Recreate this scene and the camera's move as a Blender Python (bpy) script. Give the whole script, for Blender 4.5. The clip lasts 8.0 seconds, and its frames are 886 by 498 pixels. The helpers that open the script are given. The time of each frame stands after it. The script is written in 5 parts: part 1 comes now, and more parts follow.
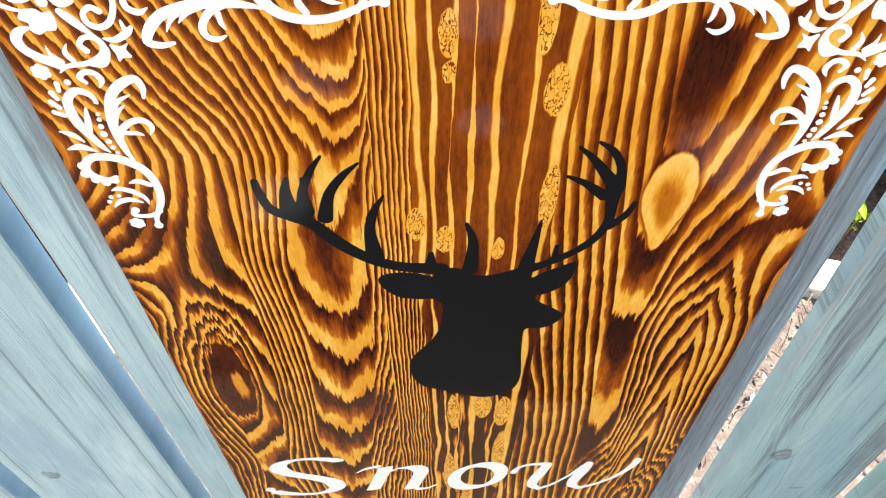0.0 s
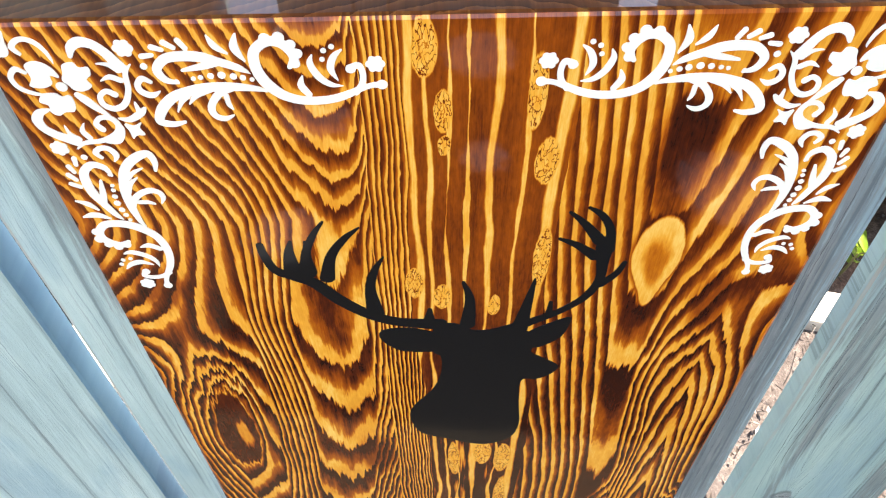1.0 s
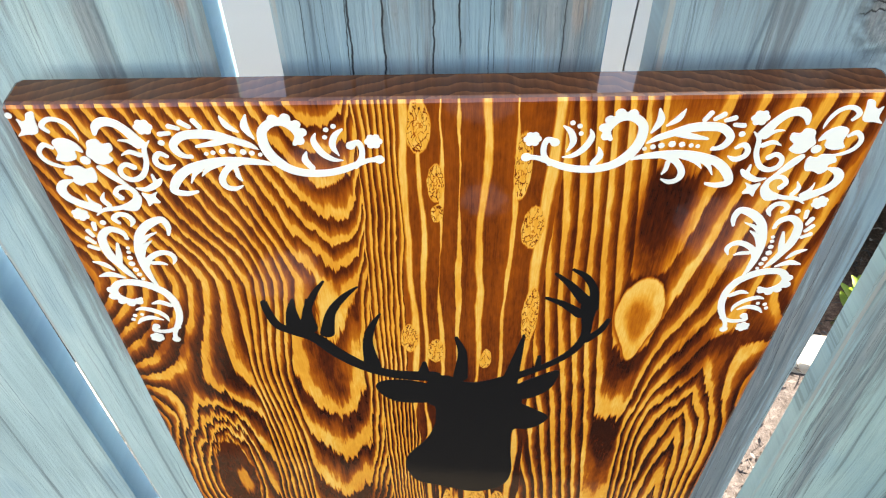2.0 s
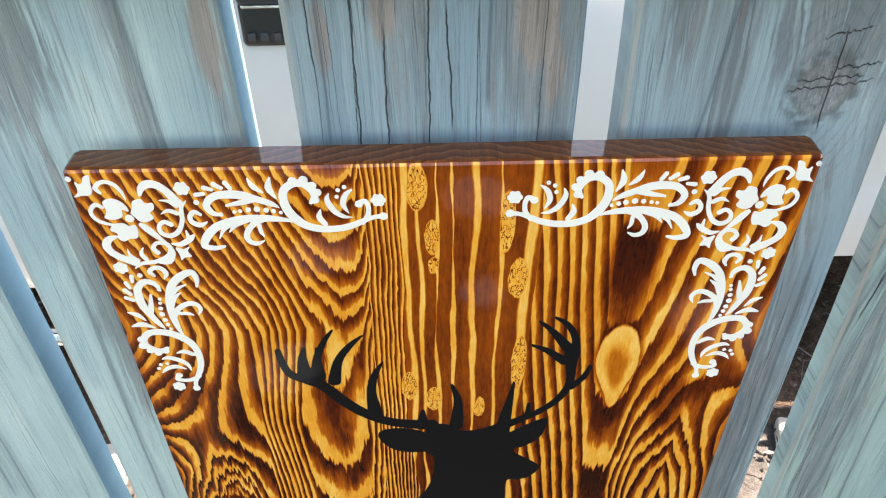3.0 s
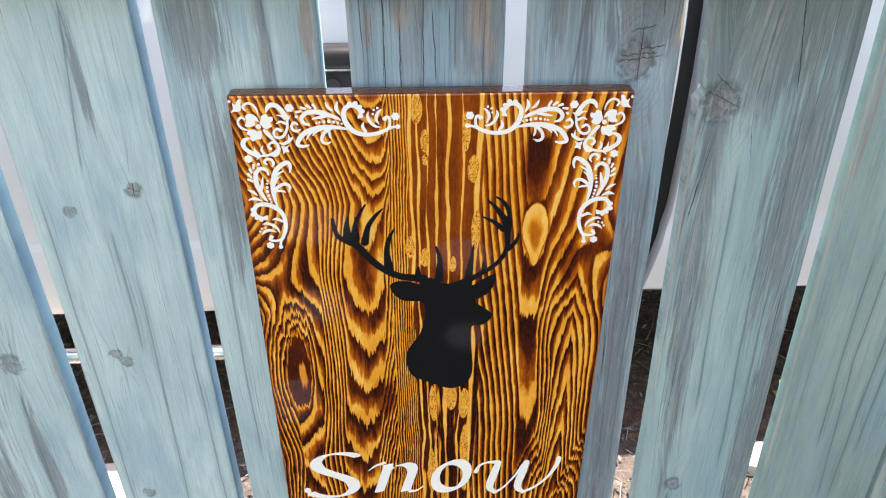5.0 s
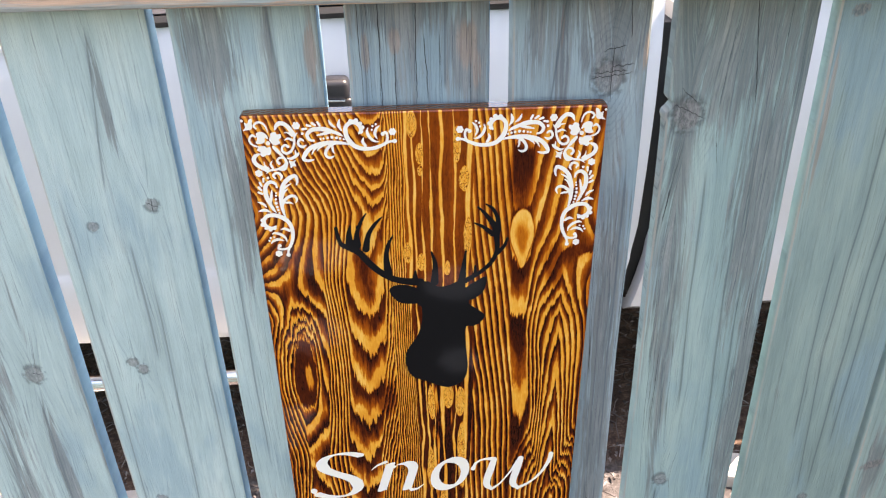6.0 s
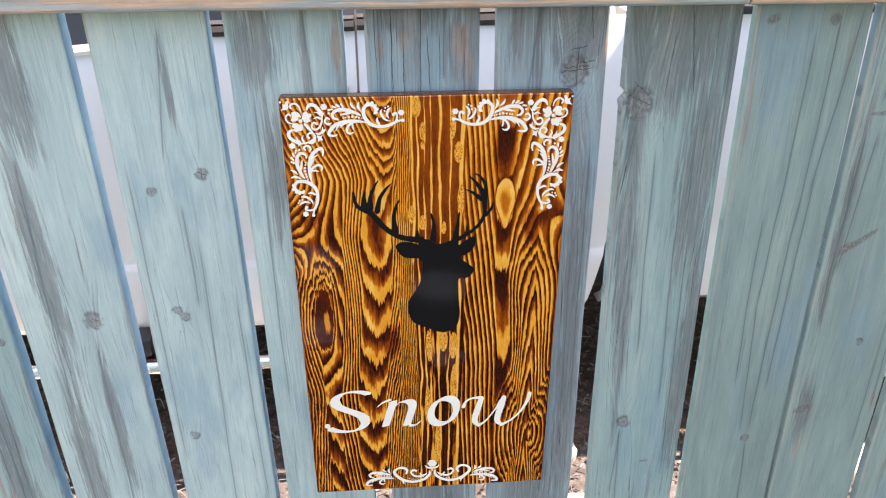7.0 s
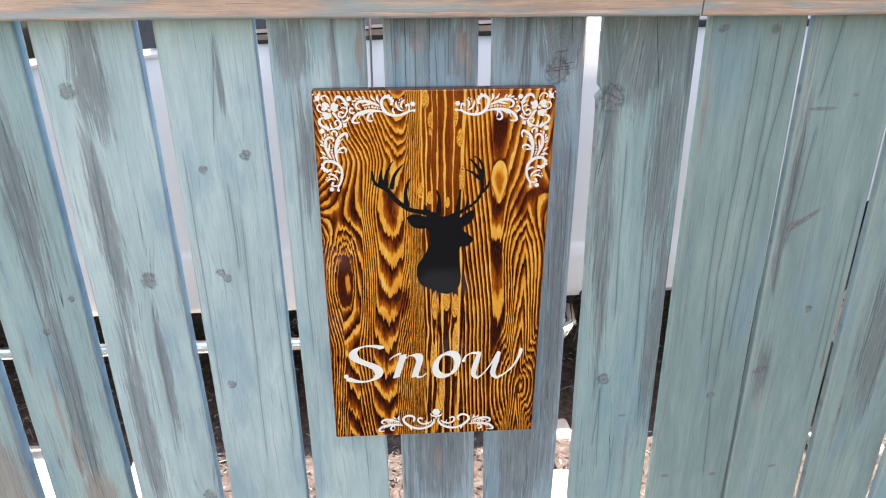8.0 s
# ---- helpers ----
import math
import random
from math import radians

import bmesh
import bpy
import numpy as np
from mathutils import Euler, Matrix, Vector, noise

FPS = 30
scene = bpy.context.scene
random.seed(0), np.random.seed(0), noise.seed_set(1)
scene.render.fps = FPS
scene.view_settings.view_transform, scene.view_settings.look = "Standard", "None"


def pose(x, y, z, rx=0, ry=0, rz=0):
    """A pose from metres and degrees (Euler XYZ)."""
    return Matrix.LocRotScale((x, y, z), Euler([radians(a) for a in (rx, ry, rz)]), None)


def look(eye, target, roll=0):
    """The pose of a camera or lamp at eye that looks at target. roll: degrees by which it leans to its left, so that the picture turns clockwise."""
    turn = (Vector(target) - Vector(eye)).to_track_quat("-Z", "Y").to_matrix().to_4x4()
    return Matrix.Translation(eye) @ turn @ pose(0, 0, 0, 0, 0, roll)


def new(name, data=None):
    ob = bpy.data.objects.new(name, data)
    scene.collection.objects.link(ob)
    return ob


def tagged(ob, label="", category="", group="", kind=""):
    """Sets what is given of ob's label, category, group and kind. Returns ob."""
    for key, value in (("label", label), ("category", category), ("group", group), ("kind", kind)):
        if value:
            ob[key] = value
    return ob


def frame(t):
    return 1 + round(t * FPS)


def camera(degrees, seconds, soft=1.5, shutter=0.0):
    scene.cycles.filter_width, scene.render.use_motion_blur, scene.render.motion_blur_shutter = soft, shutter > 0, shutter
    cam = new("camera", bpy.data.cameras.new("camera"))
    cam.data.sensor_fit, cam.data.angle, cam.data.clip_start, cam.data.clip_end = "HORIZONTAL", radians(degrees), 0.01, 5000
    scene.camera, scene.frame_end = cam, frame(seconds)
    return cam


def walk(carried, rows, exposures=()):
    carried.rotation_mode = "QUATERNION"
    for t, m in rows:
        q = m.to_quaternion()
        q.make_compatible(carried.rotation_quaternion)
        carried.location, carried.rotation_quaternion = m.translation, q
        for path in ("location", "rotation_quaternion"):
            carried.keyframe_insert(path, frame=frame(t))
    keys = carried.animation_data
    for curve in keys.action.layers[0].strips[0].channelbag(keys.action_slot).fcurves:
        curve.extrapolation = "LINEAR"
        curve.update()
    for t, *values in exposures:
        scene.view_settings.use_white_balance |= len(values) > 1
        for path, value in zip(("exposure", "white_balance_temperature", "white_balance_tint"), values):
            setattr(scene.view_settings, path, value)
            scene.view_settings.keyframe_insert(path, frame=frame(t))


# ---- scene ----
cam = camera(59.7, 8.0, 1.15)
PATH = [
    (0, (-0.017, -0.277, 1.627), (0.022, 0.953, 0.05), 0.3),
    (0.5, (-0.016, -0.275, 1.636), (0.021, 0.981, 0.08), 0.1),
    (1, (-0.013, -0.275, 1.649), (0.014, 1.012, 0.119), -0.4),
    (1.5, (-0.009, -0.276, 1.661), (0.015, 1.039, 0.154), -0.4),
    (2, (-0.009, -0.283, 1.674), (0.016, 1.079, 0.21), -0.2),
    (2.2, (-0.01, -0.286, 1.677), (0.021, 1.1, 0.236), -0.4),
    (3.3, (-0.007, -0.371, 1.7), (0.028, 1.202, 0.466), -0.5),
    (3.5, (-0.003, -0.4, 1.709), (-0.005, 1.181, 0.484), -0.8),
    (4, (-0.012, -0.485, 1.724), (0.026, 1.129, 0.544), 0.1),
    (4.5, (-0.009, -0.595, 1.731), (0.048, 1.058, 0.607), 0.4),
    (4.7, (-0.013, -0.636, 1.734), (0.053, 1.032, 0.632), 0.4),
    (6, (-0.025, -0.748, 1.745), (0.072, 0.985, 0.752), -0.7),
    (6.5, (-0.046, -0.839, 1.753), (0.101, 0.904, 0.785), -0.4),
    (7, (-0.056, -0.941, 1.766), (0.088, 0.817, 0.824), 0.2),
    (7.5, (-0.056, -1.047, 1.786), (0.079, 0.712, 0.844), 0.1),
    (8, (-0.067, -1.138, 1.797), (0.061, 0.637, 0.885), 0.4),
]
walk(cam, [(t, look(eye, target, roll)) for t, eye, target, roll in PATH], [(0.0, 3.1, 8900, 18), (1.0, 3.1, 8900, 18), (2.0, 3.02, 8900, 14), (3.5, 2.82, 8900, 14), (6.0, 2.78, 8900, 23), (8.0, 2.74, 8900, 23)])

# ---- world, sun ----
SUN_EL, SUN_AZ = radians(58), radians(6)        # azimuth from +x towards +y
world = bpy.data.worlds.new("sky")
scene.world = world
world.use_nodes = True
wt = world.node_tree
sky = wt.nodes.new("ShaderNodeTexSky")
sky.sky_type, sky.sun_disc = "NISHITA", False
sky.sun_elevation, sky.sun_rotation = SUN_EL, radians(90) - SUN_AZ
wt.nodes["Background"].inputs["Strength"].default_value = 0.14
wt.links.new(sky.outputs["Color"], wt.nodes["Background"].inputs["Color"])
sun_data = bpy.data.lights.new("sun", "SUN")
sun_data.energy, sun_data.angle, sun_data.color = 4.0, radians(0.5), (1.0, 0.95, 0.87)
sun = new("sun", sun_data)
sun_way = Vector((math.cos(SUN_EL) * math.cos(SUN_AZ), math.cos(SUN_EL) * math.sin(SUN_AZ), math.sin(SUN_EL)))
sun.matrix_world = look(sun_way * 20, (0, 0, 0))


# ---- node shorthand ----
class Shade:
    """A material and short calls that add nodes to it."""

    def __init__(self, name):
        self.mat = bpy.data.materials.new(name)
        self.mat.use_nodes = True
        self.tree = self.mat.node_tree
        self.bsdf = self.tree.nodes["Principled BSDF"]

    def put(self, socket, value):
        if isinstance(value, bpy.types.NodeSocket):
            self.tree.links.new(value, socket)
        elif isinstance(value, (tuple, list)) and len(value) == 3 and socket.type == "RGBA":
            socket.default_value = (*value, 1)
        else:
            socket.default_value = value

    def node(self, kind, **inputs):
        n = self.tree.nodes.new(kind)
        for key, value in inputs.items():
            self.put(n.inputs[key], value)
        return n

    def m(self, op, a, b=0.0, c=0.0, clamp=False):
        n = self.tree.nodes.new("ShaderNodeMath")
        n.operation, n.use_clamp = op, clamp
        for socket, value in zip(n.inputs, (a, b, c)):
            self.put(socket, value)
        return n.outputs[0]

    def add(self, *terms):
        total = terms[0]
        for t in terms[1:]:
            total = self.m("ADD", total, t)
        return total

    def mul(self, a, b):
        return self.m("MULTIPLY", a, b)

    def smooth(self, x, lo, hi, out=(0.0, 1.0)):
        n = self.tree.nodes.new("ShaderNodeMapRange")
        n.interpolation_type = "SMOOTHSTEP"
        for key, value in (("Value", x), ("From Min", lo), ("From Max", hi), ("To Min", out[0]), ("To Max", out[1])):
            self.put(n.inputs[key], value)
        return n.outputs[0]

    def vec(self, x, y, z=0.0):
        n = self.tree.nodes.new("ShaderNodeCombineXYZ")
        for socket, value in zip(n.inputs, (x, y, z)):
            self.put(socket, value)
        return n.outputs[0]

    def place(self):
        """Local x, y, z of the object."""
        n = self.tree.nodes.new("ShaderNodeTexCoord")
        s = self.node("ShaderNodeSeparateXYZ", Vector=n.outputs["Object"])
        return s.outputs[0], s.outputs[1], s.outputs[2]

    def local(self):
        return self.tree.nodes.new("ShaderNodeTexCoord").outputs["Object"]

    def chance(self):
        return self.tree.nodes.new("ShaderNodeObjectInfo").outputs["Random"]

    def noise(self, vector, scale=1.0, detail=2.0, rough=0.5, warp=0.0):
        n = self.node("ShaderNodeTexNoise", Vector=vector, Scale=scale, Detail=detail, Roughness=rough, Distortion=warp)
        return n.outputs[0]

    def bell(self, x, x0, sx, z, z0, sz):
        """A rounded hill, 1 at its middle."""
        a = self.m("POWER", self.m("ABSOLUTE", self.m("DIVIDE", self.m("SUBTRACT", x, x0), sx)), 2.0)
        b = self.m("POWER", self.m("ABSOLUTE", self.m("DIVIDE", self.m("SUBTRACT", z, z0), sz)), 2.0)
        return self.m("EXPONENT", self.mul(self.m("ADD", a, b), -1.0))

    def ramp(self, fac, stops):
        n = self.node("ShaderNodeValToRGB", Fac=fac)
        e = n.color_ramp.elements
        while len(e) < len(stops):
            e.new(0.5)
        for el, (pos, col) in zip(e, stops):
            el.position, el.color = pos, (*col, 1)
        return n.outputs[0]

    def mix(self, f, a, b):
        n = self.tree.nodes.new("ShaderNodeMix")
        n.data_type = "RGBA"
        for key, value in ((0, f), (6, a), (7, b)):
            self.put(n.inputs[key], value)
        return n.outputs[2]

    def bump(self, height, strength=0.3, distance=0.001):
        n = self.node("ShaderNodeBump", Height=height, Strength=strength, Distance=distance)
        self.put(self.bsdf.inputs["Normal"], n.outputs[0])
        return n.outputs[0]

    def done(self, color, rough=0.5, metal=0.0, coat=0.0, coat_rough=0.05, spec=0.5):
        for key, value in (("Base Color", color), ("Roughness", rough), ("Metallic", metal), ("Coat Weight", coat),
                           ("Coat Roughness", coat_rough), ("Specular IOR Level", spec)):
            self.put(self.bsdf.inputs[key], value)
        return self.mat


# ---- materials ----
def burnt_pine():
    """Torched and varnished pine: gold earlywood, burnt brown latewood. Units inside: cm from the sign's middle, cm down from its top."""
    s = Shade("burnt_pine")
    x, y, z = s.place()
    u = s.mul(x, 100.0)
    w = s.mul(s.m("SUBTRACT", 0.64, z), 100.0)

    def grain(fu, fw, seed, detail=2.0, rough=0.5):
        """Noise about zero, fu and fw waves a cm across and along."""
        return s.m("SUBTRACT", s.noise(s.vec(s.mul(u, fu), s.mul(w, fw), seed), 1.0, detail, rough), 0.5)

    def past(v, start, reach=99.0):
        """How far v has gone past start, at most reach."""
        return s.m("MINIMUM", s.m("MAXIMUM", s.m("SUBTRACT", v, start), 0.0), reach)

    broad, mid, fine = grain(0.16, 0.05, 3.0), grain(0.8, 0.20, 7.0, 3.0), grain(3.2, 0.7, 1.0, 3.0, 0.6)
    fibre = grain(18.0, 0.6, 5.0)
    teeth, barbs = grain(2.3, 0.16, 13.0, 3.0, 0.6), grain(7.0, 0.5, 17.0, 2.0)
    us = s.add(u, s.mul(broad, 1.1), s.mul(mid, 0.36), s.mul(fine, 0.13), s.mul(barbs, 0.05))
    # where a ring crosses the fibres its edge is torn into teeth along them
    ws = s.add(w, s.mul(teeth, s.smooth(w, 8.0, 28.0, (1.2, 4.2))), s.mul(barbs, s.smooth(w, 8.0, 28.0, (0.6, 1.9))), s.mul(mid, 2.0))

    # left board: nested vees round one axis, drawn out longer further down; close grain beside them; a ringed eye at the outer side
    axis = s.add(-5.5, s.smooth(w, 8.0, 20.0, (0.0, -1.3)), s.smooth(w, 26.0, 50.0, (0.0, -1.6)))
    off = s.m("SUBTRACT", us, axis)
    away = s.m("SUBTRACT", s.m("SQRT", s.add(s.mul(off, off), s.smooth(w, 8.0, 24.0, (2.6, 0.3)))), 0.5)
    flank = s.mul(off, -1.0)
    left = s.add(s.mul(past(ws, -9.0, 20.0), 0.60), s.mul(past(ws, 11.0, 7.0), 0.26), s.mul(past(ws, 18.0), 0.185),
                 s.mul(away, s.smooth(w, 8.0, 22.0, (1.5, 0.36))), s.mul(past(flank, 2.3, 2.5), s.add(s.smooth(w, 6.0, 24.0, (0.3, 2.6)), s.smooth(w, 36.0, 46.0, (0.0, -1.2)))), s.mul(past(off, s.smooth(w, 8.0, 20.0, (1.0, 1.7)), 4.0), 2.3),
                 s.mul(past(s.mul(us, -1.0), 15.4), s.smooth(w, 17.0, 27.0, (0.0, -2.6))))
    tilted = s.add(us, 14.6, s.mul(s.m("SUBTRACT", w, 31.5), 0.03))
    oval = s.m("SQRT", s.m("MAXIMUM", 0.0, s.add(s.m("POWER", s.m("ABSOLUTE", s.m("DIVIDE", tilted, 1.5)), 2.0), s.m("POWER", s.m("ABSOLUTE", s.m("DIVIDE", s.add(ws, -31.5), s.smooth(w, 30.0, 36.0, (5.4, 6.6)))), 2.0), s.mul(grain(0.45, 0.11, 83.0, 3.0), 1.1))))
    left = s.m("SMOOTH_MAX", left, s.m("SUBTRACT", 30.0, s.mul(oval, 3.7)), 1.2)
    # right board: straight lines, a narrow vee under a golden eye, arches rising near the outer edge
    centre = s.add(9.8, s.smooth(w, 24.0, 42.0, (0.0, 1.1)))
    d = s.m("SUBTRACT", us, centre)
    near_arch = s.m("EXPONENT", s.mul(s.m("POWER", s.m("ABSOLUTE", s.m("DIVIDE", s.m("SUBTRACT", us, 14.8), 1.9)), 2.0), -1.0))
    right = s.add(-1.72, s.mul(s.m("MINIMUM", ws, 25.3), 0.147), s.mul(past(ws, 25.3, 16.1), 0.062), s.mul(past(ws, 41.4), 0.04),
                  s.mul(past(s.mul(d, -1.0), 0.85), 1.36), s.mul(s.m("ABSOLUTE", d), 0.08),
                  s.mul(past(d, 0.85), 0.62), s.mul(past(d, 1.0, 1.7), s.smooth(w, 12.0, 30.0, (0.0, 1.3))),
                  s.mul(past(us, 14.8), s.smooth(w, 10.0, 24.0, (0.3, -1.9))), s.mul(s.mul(past(ws, 21.0), near_arch), 0.125))
    knot = s.m("SQRT", s.add(s.m("POWER", s.m("ABSOLUTE", s.m("SUBTRACT", us, 15.5)), 2.0), s.m("POWER", s.m("ABSOLUTE", s.m("DIVIDE", s.m("SUBTRACT", ws, 54.3), 2.4)), 2.0)))
    right = s.m("SMOOTH_MAX", right, s.m("SUBTRACT", 12.98, s.mul(knot, 1.5)), 0.8)
    # middle board: close lines by the left joint, then wide brown bands
    wander = s.noise(s.vec(s.mul(us, 0.55), s.mul(w, 0.008), 11.0), 1.0, 2.0)
    middle = s.add(s.mul(us, 3.9), s.mul(wander, 1.6), s.mul(mid, 0.4))
    in_left = s.m("LESS_THAN", us, -4.15)
    in_right = s.m("GREATER_THAN", us, 4.75)
    in_close = s.m("LESS_THAN", us, s.add(-2.45, s.mul(s.smooth(w, 18.0, 30.0), 0.8)))
    in_mid = s.m("SUBTRACT", 1.0, s.m("ADD", in_left, in_right))
    phase = s.add(s.mul(left, in_left), s.mul(right, in_right), s.mul(middle, in_mid), s.mul(fine, 0.12))
    ring = s.m("FRACT", phase)
    duty, lift = grain(0.34, 0.11, 19.0, 4.0, 0.6), grain(0.40, 0.14, 31.0, 4.0, 0.65)
    # from the burnt line the wood turns brown, then gold, and stops short at the next line
    cut = s.add(0.54, s.mul(s.bell(us, -7.0, 2.2, w, 27.0, 15.0), -0.10), s.mul(s.bell(us, 14.7, 1.8, w, 36.0, 16.0), -0.14), s.smooth(w, 26.0, 48.0, (0.0, 0.10)), s.mul(grain(1.6, 0.42, 67.0, 3.0, 0.6), 0.34), s.mul(duty, 0.75), s.mul(fine, 0.22), s.mul(barbs, 0.14))
    soft = s.smooth(s.m("SUBTRACT", ring, cut), -0.46, 0.18)
    crisp = s.smooth(s.m("SUBTRACT", ring, cut), -0.03, 0.10)
    stop = s.smooth(ring, 0.90, 0.985, (1.0, 0.0))
    gold = s.mul(s.add(s.mul(soft, 0.58), s.mul(crisp, 0.42)), stop)
    # a torch that dwelt longer further down: the upper lines stay brown
    char = s.add(s.smooth(s.add(w, s.mul(u, -0.15)), 8.0, 26.0, (0.135, 0.015)), s.mul(lift, 0.30), s.mul(s.bell(us, -7.0, 2.0, w, 24.0, 15.0), s.add(0.06, s.mul(mid, 0.5))))
    tone = s.add(s.mul(s.m("SUBTRACT", 1.0, gold), char), s.mul(gold, s.add(0.70, s.mul(lift, 0.55))))
    # wide brown bands with thin gold lines between them
    bands = s.add(0.19, s.mul(grain(0.9, 0.02, 41.0, 3.0), 0.34), s.mul(lift, 0.26), s.smooth(w, 14.0, 34.0, (0.03, -0.17)))
    gleam = 0.0
    for at, wide in ((-2.1, 0.20), (-1.35, 0.17), (-0.55, 0.10), (0.25, 0.07), (1.35, 0.20), (2.75, 0.12), (4.15, 0.26)):
        line = s.m("ABSOLUTE", s.add(us, -at, s.mul(grain(0.05, 0.09, at * 9.0, 2.0), 1.1)))
        gleam = s.m("MAXIMUM", gleam, s.smooth(s.m("SUBTRACT", line, s.mul(grain(0.2, 0.12, at * 5.0 + 60.0, 2.0), 0.45)), wide * 0.55, wide * 1.15, (1.0, 0.0)))
    flames = s.smooth(s.add(grain(1.0, 0.055, 53.0, 3.0, 0.6), s.mul(teeth, 0.25), s.smooth(w, 16.0, 40.0, (-0.40, -0.06))), -0.02, 0.06)
    gleam = s.m("MAXIMUM", gleam, s.mul(flames, 0.9))
    stripes = s.add(s.mul(s.m("SUBTRACT", 1.0, gleam), bands), s.mul(gleam, s.add(0.74, s.mul(lift, 0.35))))
    in_bands = s.mul(in_mid, s.m("SUBTRACT", 1.0, in_close))
    tone = s.add(s.mul(tone, s.m("SUBTRACT", 1.0, in_bands)), s.mul(stripes, in_bands))
    # the golden eye: a pale rim round a brown heart, burnt dark above it
    slim = s.smooth(w, 13.5, 18.0, (1.25, 0.60))
    eye = s.m("SQRT", s.add(s.m("POWER", s.m("ABSOLUTE", s.m("DIVIDE", s.m("SUBTRACT", us, 9.9), slim)), 2.0), s.m("POWER", s.m("ABSOLUTE", s.m("DIVIDE", s.add(w, -14.8, s.mul(mid, 1.0)), 3.55)), 2.0), s.mul(fine, 0.22)))
    for du, dw, ru, rw, k in ((9.7, 7.2, 1.35, 4.6, 0.78), (13.9, 18.2, 1.2, 2.8, 0.6), (10.0, 28.0, 0.8, 2.2, 0.6), (-5.6, 36.0, 1.3, 2.6, 0.65), (-15.6, 15.9, 1.5, 2.0, 0.6), (11.0, 47.0, 0.9, 4.5, 0.6)):
        tone = s.mul(tone, s.m("SUBTRACT", 1.0, s.mul(s.smooth(s.add(s.bell(us, du, ru, ws, dw, rw), s.mul(barbs, 0.3)), 0.15, 0.70), k)))
    in_eye = s.smooth(eye, 0.98, 1.08, (1.0, 0.0))
    eye_tone = s.add(0.40, s.mul(s.smooth(eye, 0.25, 0.72), 0.36), s.mul(lift, 0.3), s.mul(fine, 0.12))
    about_eye = s.mul(s.smooth(eye, 1.0, 1.35, (1.0, 0.0)), s.smooth(eye, 0.98, 1.06))
    tone = s.mul(tone, s.m("SUBTRACT", 1.0, s.mul(about_eye, 0.65)))
    tone = s.add(s.mul(tone, s.m("SUBTRACT", 1.0, in_eye)), s.mul(in_eye, eye_tone))
    # the ringed eye's charred heart with a golden splinter in it
    core = s.mul(s.smooth(s.add(oval, s.mul(fine, 0.3)), 0.82, 0.92, (1.0, 0.0)), in_left)
    splinter = s.smooth(s.add(s.bell(us, -14.1, 0.6, ws, 32.5, 2.6), s.mul(mid, 0.9)), 0.45, 0.75)
    tone = s.add(s.mul(tone, s.m("SUBTRACT", 1.0, core)), s.mul(core, s.add(0.07, s.mul(splinter, 0.52), s.mul(lift, 0.2))))
    # resin pockets with charred scribbles in the middle board
    scrib = s.m("ABSOLUTE", grain(4.2, 1.5, 2.0, 2.0, 0.6))
    pale, inked = 0.0, 0.0
    for pu, pw, ru, rw in ((-1.5, 1.5, 0.55, 1.5), (-0.75, 4.6, 0.42, 1.2), (-0.7, 6.4, 0.34, 0.6), (3.0, 3.6, 0.42, 2.0), (3.8, 7.4, 0.55, 1.5),
                           (4.3, 14.2, 0.48, 2.6), (-2.3, 15.9, 0.45, 1.3), (-0.9, 17.2, 0.5, 1.1), (1.9, 18.0, 0.4, 1.0), (1.9, 36.0, 0.6, 1.9), (3.3, 37.0, 0.65, 2.4), (0.0, 37.0, 0.45, 2.8), (3.6, 46.0, 0.5, 6.0), (-0.4, 48.0, 0.45, 4.0), (1.0, 55.0, 0.5, 4.5)):
        hill = s.add(s.bell(us, pu, ru, s.add(w, s.mul(mid, 0.8)), pw, rw), s.mul(fine, 0.25))
        pale = s.m("MAXIMUM", pale, s.smooth(hill, 0.36, 0.44))
        inked = s.m("MAXIMUM", inked, s.mul(s.smooth(hill, 0.42, 0.5), s.smooth(hill, 0.75, 0.95, (1.0, 0.5))))
    tone = s.add(s.mul(tone, s.m("SUBTRACT", 1.0, pale)), s.mul(pale, s.add(0.72, s.mul(fine, 0.25))))
    tone = s.mul(tone, s.m("SUBTRACT", 1.0, s.mul(s.mul(s.smooth(scrib, 0.010, 0.035, (1.0, 0.0)), inked), 0.8)))
    tone = s.add(tone, s.mul(fibre, 0.13), s.mul(grain(5.0, 1.1, 71.0, 3.0, 0.65), 0.22))
    tone = s.mul(s.m("MINIMUM", tone, 0.92), s.smooth(s.m("ABSOLUTE", u), 17.2, 17.9, (1.0, 0.55)))
    color = s.ramp(tone, ((0.0, (0.026, 0.0050, 0.0022)), (0.12, (0.100, 0.0145, 0.0028)), (0.30, (0.34, 0.065, 0.0055)), (0.50, (0.62, 0.174, 0.0115)), (0.70, (0.84, 0.36, 0.041)), (0.92, (0.95, 0.65, 0.190))))
    # the narrow sides are burnt evenly dark
    nrm = s.node("ShaderNodeSeparateXYZ", Vector=s.tree.nodes.new("ShaderNodeTexCoord").outputs["Normal"])
    front = s.smooth(nrm.outputs[1], -0.75, -0.45, (1.0, 0.0))
    bow = s.m("SUBTRACT", us, 1.0)
    rings = s.m("FRACT", s.add(s.mul(s.m("SQRT", s.add(s.mul(bow, bow), 9.0)), 0.8), s.mul(y, 160.0), s.mul(mid, 1.5)))
    edge = s.ramp(s.add(s.mul(rings, 0.4), s.mul(fine, 0.5), 0.25), ((0.1, (0.035, 0.010, 0.004)), (0.5, (0.11, 0.033, 0.010)), (0.9, (0.25, 0.09, 0.026))))
    color = s.mix(front, edge, color)
